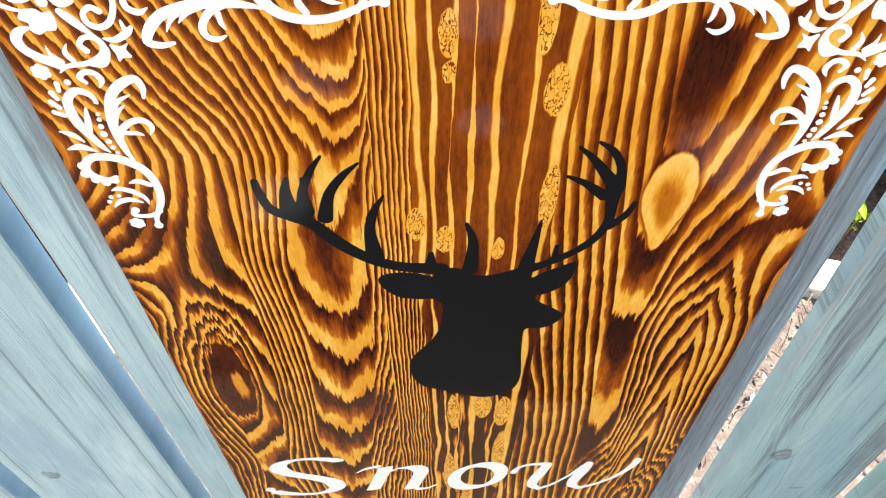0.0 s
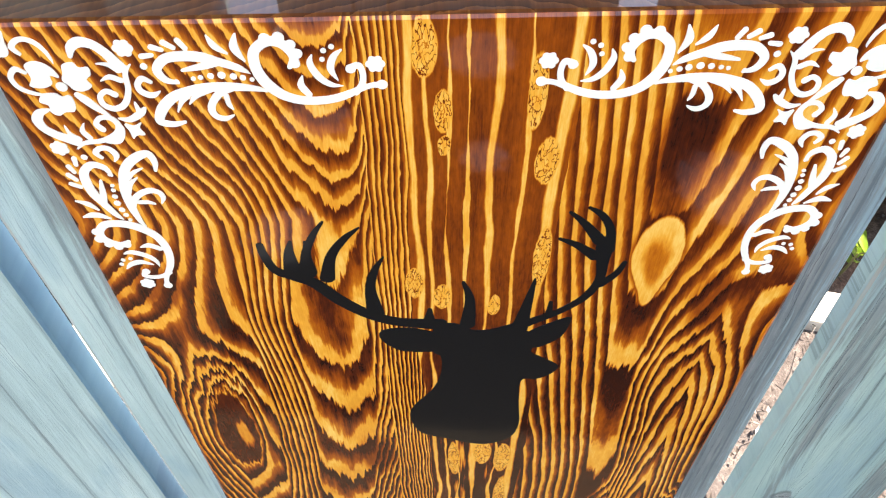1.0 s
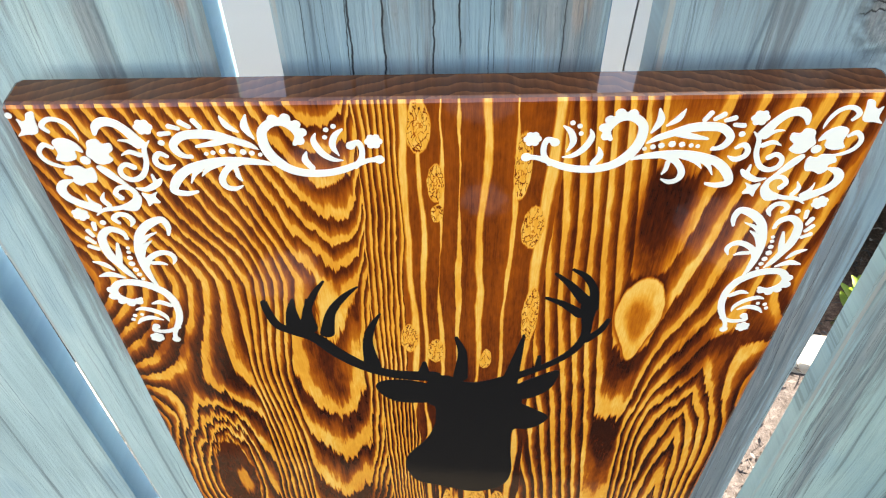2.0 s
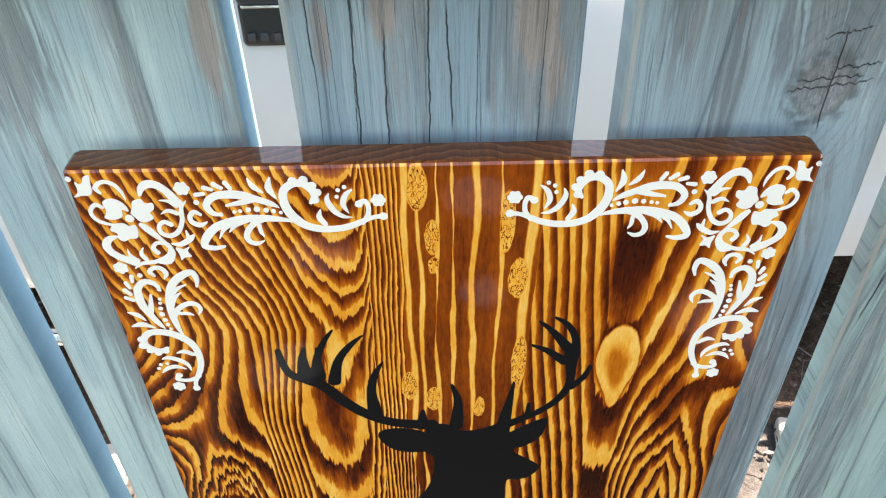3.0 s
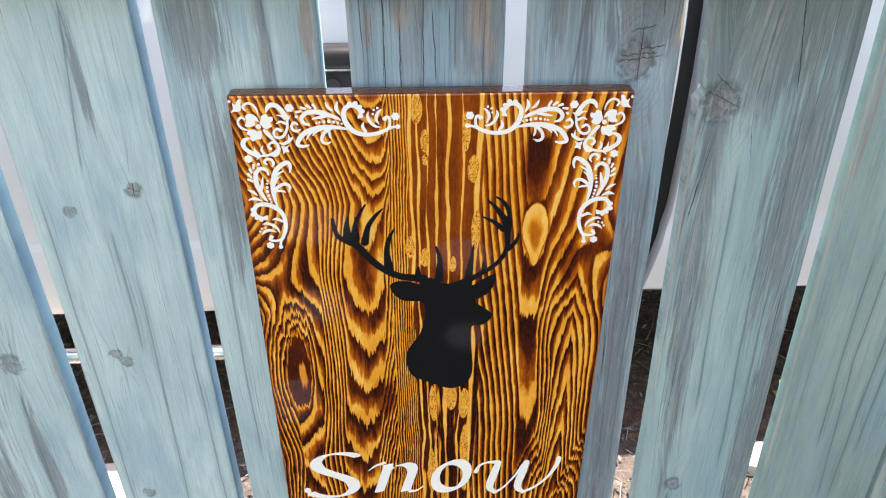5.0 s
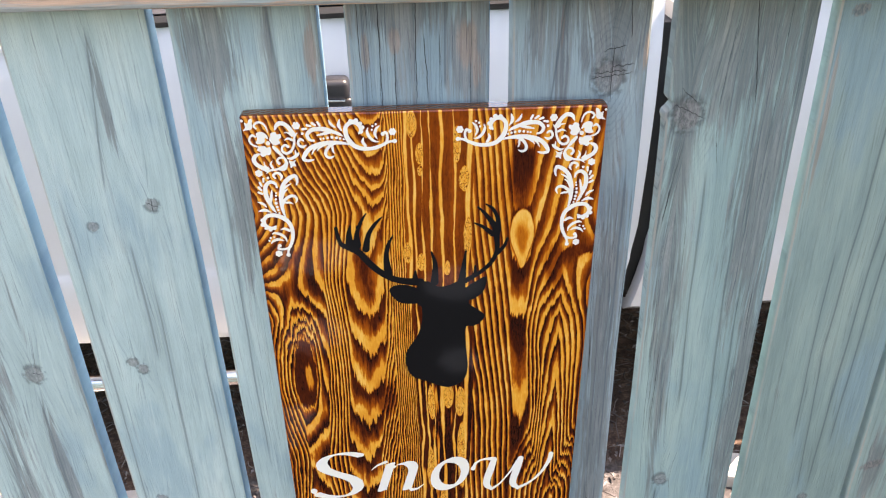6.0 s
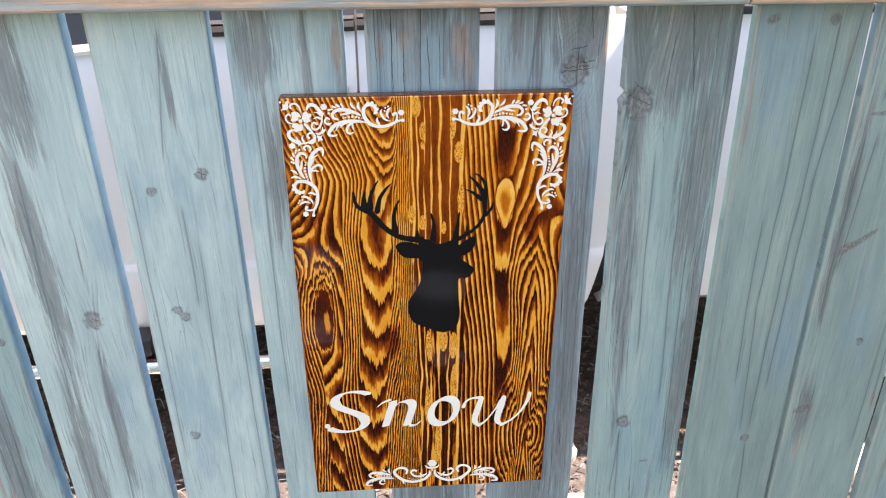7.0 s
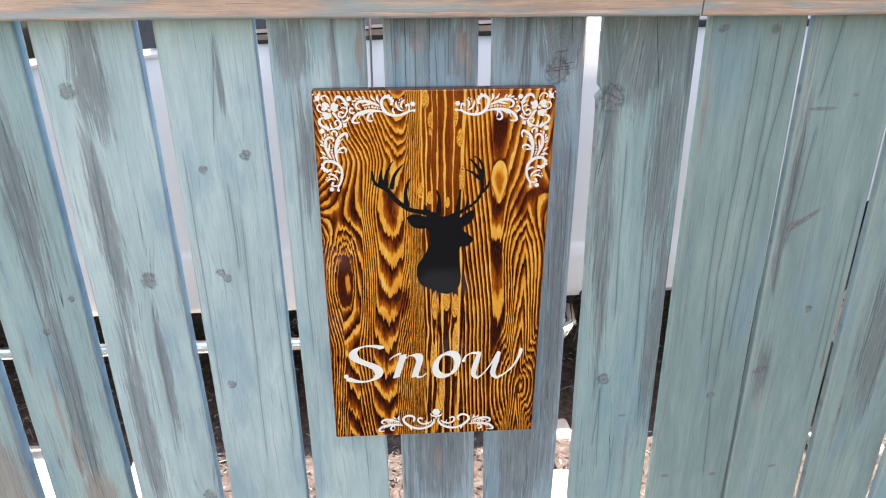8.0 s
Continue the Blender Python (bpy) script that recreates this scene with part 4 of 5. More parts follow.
for k, wx in enumerate((WHEEL_X, -2.05)):
    for wy in (1.02, 2.72):
        tyre = truck_part("wheel", spin([(0.24, 0.03), (0.33, 0.0), (0.375, 0.03), (0.385, 0.06), (0.385, 0.19), (0.375, 0.22), (0.33, 0.25), (0.24, 0.22)], (wx, wy, 0.375)), RUBBER)
        truck_part("rim", spin([(0.0, 0.06), (0.05, 0.05), (0.06, 0.085), (0.19, 0.095), (0.22, 0.05), (0.245, 0.035), (0.245, 0.22), (0.0, 0.2)], (wx, wy, 0.375)), STEEL, tyre, "alloy rim")
truck_part("wheel_well", box(WHEEL_X - 0.52, WHEEL_X + 0.52, 1.30, 1.34, 0.45, 1.0), RUBBER)
# door mirror
truck_part("door_mirror", box(-1.46, -1.14, 0.80, 0.985, 1.255, 1.60, 0.035, 4), MATT, truck, "black door mirror")
truck_part("mirror_arm", box(-1.20, -1.12, 0.95, 1.03, 1.29, 1.38, 0.012), MATT, truck)
for sx in (-0.75, 0.15):
    for sy in (1.30, 2.25):
        seat = truck_part("seat", box(sx, sx + 0.14, sy, sy + 0.48, 0.75, 1.36, 0.05, 3), SEAT, truck, "grey cloth seat")
        truck_part("head_rest", box(sx + 0.02, sx + 0.12, sy + 0.12, sy + 0.36, 1.40, 1.60, 0.04, 3), SEAT, seat)

# ---- edging and plant between fence and truck ----
def edging_block(x, y, w, d, h, turn):
    bm = box(-w / 2, w / 2, -d / 2, d / 2, -0.03, h, 0.012, 2)
    for v in bm.verts:
        v.co += Vector([0.005 * noise.noise(v.co * 20 + Vector((x, k, y))) for k in range(3)])
    ob = smooth_faces(part("edging_block", bm, CONCRETE), 40)
    ob.matrix_world = pose(x, y, 0, 0, 0, turn)
    return tagged(ob, "pale concrete edging block lying in leaf litter", "edging block", "edging blocks")


for x, y, w, d, turn in ((-1.60, 0.80, 0.34, 0.24, 2), (-1.22, 0.82, 0.30, 0.24, -3), (-0.86, 0.80, 0.14, 0.22, 4), (0.47, 0.93, 0.12, 0.08, 8), (0.46, 0.66, 0.16, 0.13, -4), (0.97, 0.87, 0.16, 0.11, -14), (1.45, 0.80, 0.22, 0.12, 5), (-2.0, 0.82, 0.32, 0.24, 1)):
    edging_block(x, y, w, d, 0.035, turn)


def leaf_mesh(length, width):
    bm = bmesh.new()
    rows = []
    for i in range(7):
        f = i / 6
        half = width / 2 * math.sin(math.pi * min(1, f * 0.96 + 0.04)) ** 0.8
        z = 0.12 * length * math.sin(f * 2.6)
        rows.append([bm.verts.new((-half, f * length, z + half * 0.35)), bm.verts.new((0, f * length, z)), bm.verts.new((half, f * length, z + half * 0.35))])
    for a, b in zip(rows, rows[1:]):
        bm.faces.new((a[0], a[1], b[1], b[0]))
        bm.faces.new((a[1], a[2], b[2], b[1]))
    bmesh.ops.solidify(bm, geom=bm.faces[:], thickness=0.0006)
    return bm


def sprig(x, y, high, leaves, seed):
    rnd = random.Random(seed)
    plant = thing("sapling", "young sapling with bright yellow-green leaves in mulch", "plant", (x, y, 0))
    lean = Vector((rnd.uniform(-0.1, 0.1), -0.12, 0))
    pts = [Vector((0, 0, -0.02)) + lean * (f * f) + Vector((0.012 * math.sin(f * 5), 0, high * f)) for f in (0, 0.25, 0.5, 0.75, 1)]
    smooth_faces(part("stem", tube(pts, [0.004, 0.0036, 0.003, 0.0024, 0.0015], 8), STEM, plant), 60)
    for k in range(leaves):
        f = 0.35 + 0.65 * k / (leaves - 1)
        base = Vector((0, 0, -0.02)) + lean * (f * f) + Vector((0.012 * math.sin(f * 5), 0, high * f))
        ob = smooth_faces(part("leaf", leaf_mesh(rnd.uniform(0.05, 0.072), rnd.uniform(0.016, 0.022)), LEAF, plant), 60)
        ob.matrix_local = Matrix.Translation(base) @ Euler((radians(rnd.uniform(10, 50)), radians(rnd.uniform(-20, 20)), k * 2.4 + rnd.uniform(-0.4, 0.4))).to_matrix().to_4x4()
    return plant


sprig(1.07, 0.98, 0.27, 9, 4)


def litter_mesh():
    """Fallen leaves, chips and twigs on the strip beside the fence."""
    rnd = random.Random(8)
    verts, faces = [], []
    for _ in range(7000):
        x, y = rnd.uniform(-2.2, 2.4), rnd.uniform(0.35, 1.9)
        if y > 1.0 and rnd.random() < 0.35:
            continue
        ln, wd, a, tilt = rnd.uniform(0.004, 0.018), rnd.uniform(0.002, 0.006), rnd.uniform(0, 6.28), rnd.uniform(-0.5, 0.5)
        c, s, z = math.cos(a), math.sin(a), rnd.uniform(0.008, 0.022)
        n = len(verts)
        for px, py in ((-ln, 0), (0, -wd), (ln, 0), (0, wd)):
            verts.append((x + px * c - py * s, y + px * s + py * c, z + px * tilt * 0.5 + (0.003 if py else 0)))
        verts.append((x, y, z - 0.004))
        faces += [(n, n + 1, n + 2, n + 3), (n + 1, n, n + 4), (n + 2, n + 1, n + 4), (n + 3, n + 2, n + 4), (n, n + 3, n + 4)]
    # dry stalks, bent in the middle
    for _ in range(900):
        x, y, a = rnd.uniform(-1.4, 2.0), rnd.uniform(0.5, 1.7), rnd.uniform(0, 6.28)
        ln, wd, up, bend = rnd.uniform(0.02, 0.06), rnd.uniform(0.0008, 0.0016), rnd.uniform(0.01, 0.035), rnd.uniform(-0.5, 0.5)
        n = len(verts)
        for f, h in ((-1, 0.006), (0, up), (1, rnd.uniform(0.004, 0.03))):
            ang = a + bend * f
            px, py = x + f * ln * math.cos(ang), y + f * ln * math.sin(ang)
            for ox, oy, oz in ((-wd, 0, 0), (wd, 0, 0), (0, wd, wd * 1.6)):
                verts.append((px + ox, py + oy, h + oz))
        for k in (0, 3):
            for i, j in ((0, 1), (1, 2), (2, 0)):
                faces.append((n + k + i, n + k + j, n + k + 3 + j, n + k + 3 + i))
    me = bpy.data.meshes.new("leaf_litter")
    me.from_pydata(verts, [], faces)
    s = Shade("dry_litter")
    isl = s.tree.nodes.new("ShaderNodeNewGeometry").outputs["Random Per Island"]
    me.materials.append(s.done(s.ramp(isl, ((0.0, (0.026, 0.022, 0.022)), (0.4, (0.060, 0.054, 0.056)), (0.75, (0.115, 0.107, 0.111)), (1.0, (0.25, 0.24, 0.25)))), 0.8))
    return tagged(new("leaf_litter", me), "dry brown and pinkish fallen leaves and chips", "leaf litter", kind="stuff")


litter_mesh()


# ---- sign ----
SIGN_W, SIGN_H, SIGN_T = 0.36, 0.64, 0.019
sign = thing("wooden_sign", "burnt and varnished pine sign with white stencilled scrolls", "sign", (0, -0.011, 0.85))


def plank(x0, x1, left_end, right_end):
    """One of the glued boards; only outer edges are rounded."""
    b = 0.0022
    bl, br = (b if left_end else 0.0003), (b if right_end else 0.0003)
    rings = []
    for z, d in ((0, b), (0.0008, 0.0008), (b, 0), (SIGN_H - b, 0), (SIGN_H - 0.0008, 0.0008), (SIGN_H, b)):
        dl, dr = (d if left_end else 0), (d if right_end else 0)
        ring = [(x0 + max(bl, dl), -SIGN_T + d), (x1 - max(br, dr), -SIGN_T + d), (x1 - dr - 0.3 * (br - 0.0003), -SIGN_T + d + 0.3 * br), (x1 - dr, -SIGN_T + d + br),
                (x1 - dr, -br - d), (x1 - dr - br, -d), (x0 + dl + bl, -d), (x0 + dl, -bl - d), (x0 + dl, -SIGN_T + d + bl), (x0 + dl + 0.3 * (bl - 0.0003), -SIGN_T + d + 0.3 * bl)]
        rings.append([(px, py, z - (0.004 if z < 0.1 else 0.0)) for px, py in ring])
    return smooth_faces(part("plank", rings_to_mesh(rings), PINE, sign), 8)


plank(-0.18, -0.0445, True, False)
plank(-0.0445, 0.0555, False, False)
plank(0.0555, 0.18, False, True)
for hx in (-0.12, 0.12):
    part("hanger_block", box(hx - 0.02, hx + 0.02, 0.0, 0.0113, 0.55, 0.60), ZINC, sign)


# painted shapes: drawn as smooth strokes, merged into one film of paint
def spline(pts, closed=False, steps=10):
    """Catmull-Rom through points of any length of tuple."""
    p = [np.array(q, float) for q in pts]
    n = len(p)
    out = []
    for i in range(n if closed else n - 1):
        if closed:
            a, b, c, d = p[(i - 1) % n], p[i], p[(i + 1) % n], p[(i + 2) % n]
        else:
            a, b, c, d = p[max(i - 1, 0)], p[i], p[i + 1], p[min(i + 2, n - 1)]
        for k in range(steps):
            t = k / steps
            out.append(0.5 * (2 * b + (c - a) * t + (2 * a - 5 * b + 4 * c - d) * t * t + (3 * b - a - 3 * c + d) * t ** 3))
    if not closed:
        out.append(p[-1])
    return np.array(out)


def stroke(pts, radii):
    return ("stroke", spline([(*p, 0.88 * r) for p, r in zip(pts, radii)], steps=14))


def blob(pts, shrink=1.0):
    mid = np.mean(pts, 0)
    return ("blob", spline(mid + (np.array(pts) - mid) * shrink, True, 8))


def dot(a, b, r):
    return ("stroke", np.array([(a, b, r)]))


def rosette(a, b, r):
    return ("stroke", np.array([(a + 0.58 * r * math.cos(k * math.pi / 3), b + 0.58 * r * math.sin(k * math.pi / 3), 0.44 * r) for k in range(6)] + [(a, b, 0.62 * r)]))


def moved(shape, f, scale=1.0):
    kind, pts = shape
    xy = np.array([f(a, b) for a, b in pts[:, :2]])
    return (kind, np.column_stack([xy, pts[:, 2] * scale]) if kind == "stroke" else xy)


def outline_distance(px, pz, segs):
    """Signed distance to closed outlines: positive inside."""
    best, odd = np.full(px.shape, 1e9), np.zeros(px.shape, bool)
    for (ax, az), (bx, bz) in segs:
        dx, dz = bx - ax, bz - az
        t = np.clip(((px - ax) * dx + (pz - az) * dz) / (dx * dx + dz * dz + 1e-12), 0, 1)
        best = np.minimum(best, (px - ax - t * dx) ** 2 + (pz - az - t * dz) ** 2)
        if az != bz:
            odd ^= ((az > pz) != (bz > pz)) & (px < ax + (pz - az) / dz * dx)
    return np.where(odd, 1, -1) * np.sqrt(best)


def paint_field(shapes, cell):
    lo = np.min([s[1][:, :2].min(0) for s in shapes], 0) - 0.6
    hi = np.max([s[1][:, :2].max(0) for s in shapes], 0) + 0.6
    nx, nz = (int(v) for v in np.ceil((hi - lo) / cell) + 1)
    gx, gz = lo[0] + cell * np.arange(nx), lo[1] + cell * np.arange(nz)
    field = np.full((nz, nx), -0.2)
    for kind, pts in shapes:
        if kind == "stroke":
            for a, b, r in pts:
                i0, i1 = int((a - r - lo[0]) / cell) - 2, int((a + r - lo[0]) / cell) + 4
                j0, j1 = int((b - r - lo[1]) / cell) - 2, int((b + r - lo[1]) / cell) + 4
                X, Z = np.meshgrid(gx[i0:i1], gz[j0:j1])
                field[j0:j1, i0:i1] = np.maximum(field[j0:j1, i0:i1], r - np.hypot(X - a, Z - b))
        else:
            (a0, b0), (a1, b1) = pts.min(0) - 0.15, pts.max(0) + 0.15
            i0, i1, j0, j1 = int((a0 - lo[0]) / cell), int((a1 - lo[0]) / cell) + 2, int((b0 - lo[1]) / cell), int((b1 - lo[1]) / cell) + 2
            X, Z = np.meshgrid(gx[i0:i1], gz[j0:j1])
            field[j0:j1, i0:i1] = np.maximum(field[j0:j1, i0:i1], outline_distance(X, Z, list(zip(pts, np.roll(pts, -1, 0)))))
    return gx, gz, field


def paint_mesh(name, gx, gz, field, y_face, y_back):
    """A flat film where the field is positive, with its thin rim."""
    verts, index, faces = [], {}, []

    def vert(x, z, back=False):
        key = (round(x, 4), round(z, 4), back)
        if key not in index:
            index[key] = len(verts)
            verts.append((x / 100, y_back if back else y_face, z / 100))
        return index[key]

    inside = field > 0
    full = inside[:-1, :-1] & inside[1:, :-1] & inside[:-1, 1:] & inside[1:, 1:]
    some = (inside[:-1, :-1] | inside[1:, :-1] | inside[:-1, 1:] | inside[1:, 1:]) & ~full
    for j in range(full.shape[0]):
        row = np.flatnonzero(np.diff(np.concatenate([[0], full[j].astype(int), [0]])))
        for i0, i1 in zip(row[::2], row[1::2]):
            faces.append((vert(gx[i0], gz[j]), vert(gx[i1], gz[j]), vert(gx[i1], gz[j + 1]), vert(gx[i0], gz[j + 1])))
    for j, i in zip(*np.nonzero(some)):
        ring = ((j, i), (j, i + 1), (j + 1, i + 1), (j + 1, i))
        poly, cross = [], []
        for (ja, ia), (jb, ib) in zip(ring, ring[1:] + ring[:1]):
            fa, fb = field[ja, ia], field[jb, ib]
            if fa > 0:
                poly.append((gx[ia], gz[ja]))
            if (fa > 0) != (fb > 0):
                t = fa / (fa - fb)
                p = (gx[ia] + t * (gx[ib] - gx[ia]), gz[ja] + t * (gz[jb] - gz[ja]))
                poly.append(p)
                cross.append(p)
        ids = []
        for p in poly:
            v = vert(*p)
            if v not in ids:
                ids.append(v)
        if len(ids) > 2:
            faces.append(tuple(ids))
        if len(cross) == 2:
            a, b = cross
            quad = (vert(*a), vert(*b), vert(*b, True), vert(*a, True))
            if len(set(quad)) == 4:
                faces.append(quad)
    me = bpy.data.meshes.new(name)
    me.from_pydata(verts, [], faces)
    me.validate()
    return me


def painted(name, shapes, material, label="", cell=0.045, film=0.0004):
    gx, gz, field = paint_field(shapes, cell)
    me = paint_mesh(name, gx, gz + 64.0, field, -SIGN_T - film, -SIGN_T + 0.0002)
    me.materials.append(material)
    ob = new(name, me)
    ob.parent = sign
    if label:
        ob["label"] = label
    return ob


# the stencil: a runs along the edge from the sign's corner, b inwards, in cm
def SINGLE():
    """The corner's own pieces: a tulip, a flower of three petals and a leaf, a second tulip between two tails."""
    return [
        dot(0.20, 0.52, 0.16),
        blob([(0.44, 0.68), (0.62, 0.82), (0.80, 0.70), (0.92, 0.42), (1.22, 0.36), (1.16, 0.80), (1.12, 1.26), (0.94, 1.46), (0.56, 1.48), (0.18, 1.56), (0.42, 1.28), (0.46, 1.00)]),
        dot(2.46, 2.90, 0.25),
        blob([(1.44, 1.90), (1.80, 1.72), (2.16, 1.82), (2.42, 2.10), (2.50, 2.46), (2.20, 2.36), (2.14, 2.74), (1.70, 2.92), (1.30, 2.80), (1.48, 2.44)], 1.04),
        blob([(2.62, 2.58), (2.76, 2.24), (2.86, 1.90), (3.26, 1.80), (3.42, 2.04), (3.74, 2.02), (3.76, 2.34), (3.52, 2.58), (3.62, 2.88), (3.24, 3.10), (2.92, 3.04), (2.78, 2.82)], 1.04),
        blob([(2.10, 3.22), (2.30, 3.38), (2.60, 3.32), (2.66, 3.70), (2.52, 4.10), (2.16, 4.14), (1.84, 4.30), (1.58, 4.10), (1.62, 3.80), (1.34, 3.60), (1.56, 3.26), (1.86, 3.20)], 1.02),
        stroke([(2.92, 3.30), (3.14, 3.56), (3.48, 4.00), (3.92, 4.50)], [0.16, 0.24, 0.20, 0.03]),
        stroke([(4.12, 4.53), (4.56, 4.60), (5.08, 4.30), (5.32, 4.05)], [0.04, 0.17, 0.20, 0.10]),
        stroke([(5.02, 3.75), (5.06, 4.17)], [0.06, 0.14]),
        blob([(4.27, 4.80), (4.62, 4.92), (4.98, 4.76), (4.83, 5.06), (4.95, 5.42), (4.62, 5.44), (4.40, 5.62), (4.37, 5.24)], 1.0),
        stroke([(3.99, 4.64), (4.05, 5.13), (3.74, 5.70), (3.27, 5.76)], [0.04, 0.18, 0.21, 0.09]),
    ]


def ARM():
    shapes = []
    shapes += [
        stroke([(1.48, 1.35), (1.31, 1.06), (1.56, 0.78), (1.89, 0.72), (2.24, 0.90), (2.49, 1.36), (2.58, 1.98)], [0.10, 0.15, 0.14, 0.13, 0.13, 0.10, 0.01]),
        stroke([(3.30, 1.51), (3.46, 1.11), (3.81, 0.89), (4.24, 0.98), (4.59, 1.32), (4.84, 1.74), (5.03, 2.04)], [0.10, 0.23, 0.28, 0.26, 0.26, 0.29, 0.27]),
    ]
    shapes += [
        stroke([(5.40, 1.92), (5.09, 2.34), (4.97, 3.11), (4.63, 3.78), (4.17, 4.03), (3.79, 3.83), (3.77, 3.41), (4.08, 3.16), (4.37, 3.32)], [0.04, 0.13, 0.15, 0.17, 0.17, 0.16, 0.14, 0.15, 0.18]),
        stroke([(4.04, 2.66), (4.43, 2.48), (4.81, 2.64)], [0.03, 0.14, 0.16]),
        stroke([(4.13, 1.85), (4.55, 1.91), (4.88, 2.16)], [0.03, 0.11, 0.19]),
        rosette(5.35, 1.19, 0.41),
        dot(5.89, 2.02, 0.16),
        stroke([(5.94, 1.57), (6.32, 1.52)], [0.15, 0.12]),
    ]
    shapes += [
        stroke([(6.41, 1.17), (6.75, 1.29)], [0.16, 0.12]),
        stroke([(6.90, 0.98), (7.21, 1.21)], [0.16, 0.13]),
        stroke([(7.45, 0.90), (7.64, 1.24)], [0.15, 0.14]),
        stroke([(5.93, 2.75), (5.64, 2.59), (5.40, 2.87), (5.45, 3.21), (5.81, 3.40), (6.17, 3.22)], [0.11, 0.16, 0.16, 0.17, 0.17, 0.04]),
    ]
    shapes += [
        stroke([(6.99, 2.82), (6.53, 2.66), (6.34, 2.17), (6.77, 1.70), (7.45, 1.59), (8.13, 1.66), (8.72, 1.87), (9.44, 2.18), (9.86, 2.46)], [0.08, 0.19, 0.23, 0.26, 0.29, 0.29, 0.24, 0.19, 0.01]),
        stroke([(7.29, 2.24), (8.11, 2.07), (8.85, 1.93)], [0.08, 0.19, 0.11]),
        dot(6.93, 2.76, 0.11),
        dot(7.61, 2.64, 0.11),
        dot(7.90, 2.59, 0.12),
        dot(8.30, 2.53, 0.15),
        dot(8.73, 2.50, 0.18),
        dot(9.17, 2.57, 0.16),
        dot(9.52, 2.64, 0.14),
        dot(9.86, 2.73, 0.11),
    ]
    shapes += [
        stroke([(10.36, 3.36), (10.04, 3.20), (9.10, 3.07), (8.06, 3.08), (7.22, 3.26), (6.57, 3.54), (6.02, 4.09), (5.76, 4.71), (6.25, 4.89), (6.75, 4.79)], [0.01, 0.14, 0.25, 0.28, 0.28, 0.28, 0.29, 0.23, 0.18, 0.09]),
        stroke([(7.16, 3.87), (7.55, 3.43), (8.09, 3.18)], [0.04, 0.17, 0.19]),
        stroke([(6.60, 4.26), (6.86, 3.77), (7.15, 3.48)], [0.04, 0.13, 0.17]),
    ]
    shapes += [
        stroke([(9.07, 3.13), (8.48, 3.37), (8.11, 3.79), (7.97, 4.21), (8.10, 4.54), (8.43, 4.65), (8.81, 4.48)], [0.14, 0.20, 0.20, 0.20, 0.17, 0.15, 0.04]),
        stroke([(8.70, 3.50), (8.72, 3.92), (8.84, 4.19)], [0.14, 0.13, 0.04]),
        stroke([(8.53, 0.68), (8.75, 1.17), (9.16, 1.52)], [0.03, 0.18, 0.05]),
        stroke([(9.60, 0.67), (9.47, 1.26), (9.75, 1.88)], [0.06, 0.22, 0.05]),
    ]
    shapes += [
        stroke([(11.40, 2.17), (11.62, 1.76), (11.45, 1.34), (11.10, 1.05), (10.62, 1.05), (10.18, 1.42), (10.09, 1.95), (10.20, 2.55), (10.52, 3.11), (11.01, 3.56), (11.71, 3.80), (12.57, 3.81), (13.32, 3.62), (13.96, 3.31), (14.45, 3.13), (14.87, 3.10)], [0.13, 0.24, 0.26, 0.26, 0.26, 0.26, 0.28, 0.30, 0.31, 0.28, 0.26, 0.24, 0.23, 0.18, 0.15, 0.19]),
        dot(10.66, 0.90, 0.26),
        dot(11.17, 0.85, 0.26),
        dot(11.57, 1.17, 0.23),
        dot(11.76, 1.58, 0.24),
    ]
    shapes += [
        dot(11.61, 2.02, 0.24),
        dot(14.87, 3.10, 0.25),
        stroke([(11.81, 2.63), (11.71, 3.06), (11.96, 3.51)], [0.05, 0.19, 0.17]),
        stroke([(12.29, 1.67), (12.19, 2.06), (12.45, 2.67), (12.89, 3.05), (13.37, 3.12)], [0.05, 0.17, 0.19, 0.14, 0.01]),
        stroke([(13.43, 1.45), (13.10, 1.77), (12.95, 2.31), (13.18, 2.86)], [0.05, 0.17, 0.18, 0.03]),
        dot(12.76, 1.47, 0.13),
        dot(13.08, 1.30, 0.13),
        dot(12.67, 1.86, 0.12),
        dot(13.71, 2.32, 0.23),
    ]
    shapes += [
        stroke([(13.73, 2.26), (14.03, 2.17), (14.16, 2.54), (14.10, 3.03), (13.82, 3.47)], [0.19, 0.17, 0.16, 0.17, 0.17]),
        rosette(14.67, 2.12, 0.40),
    ]
    return shapes


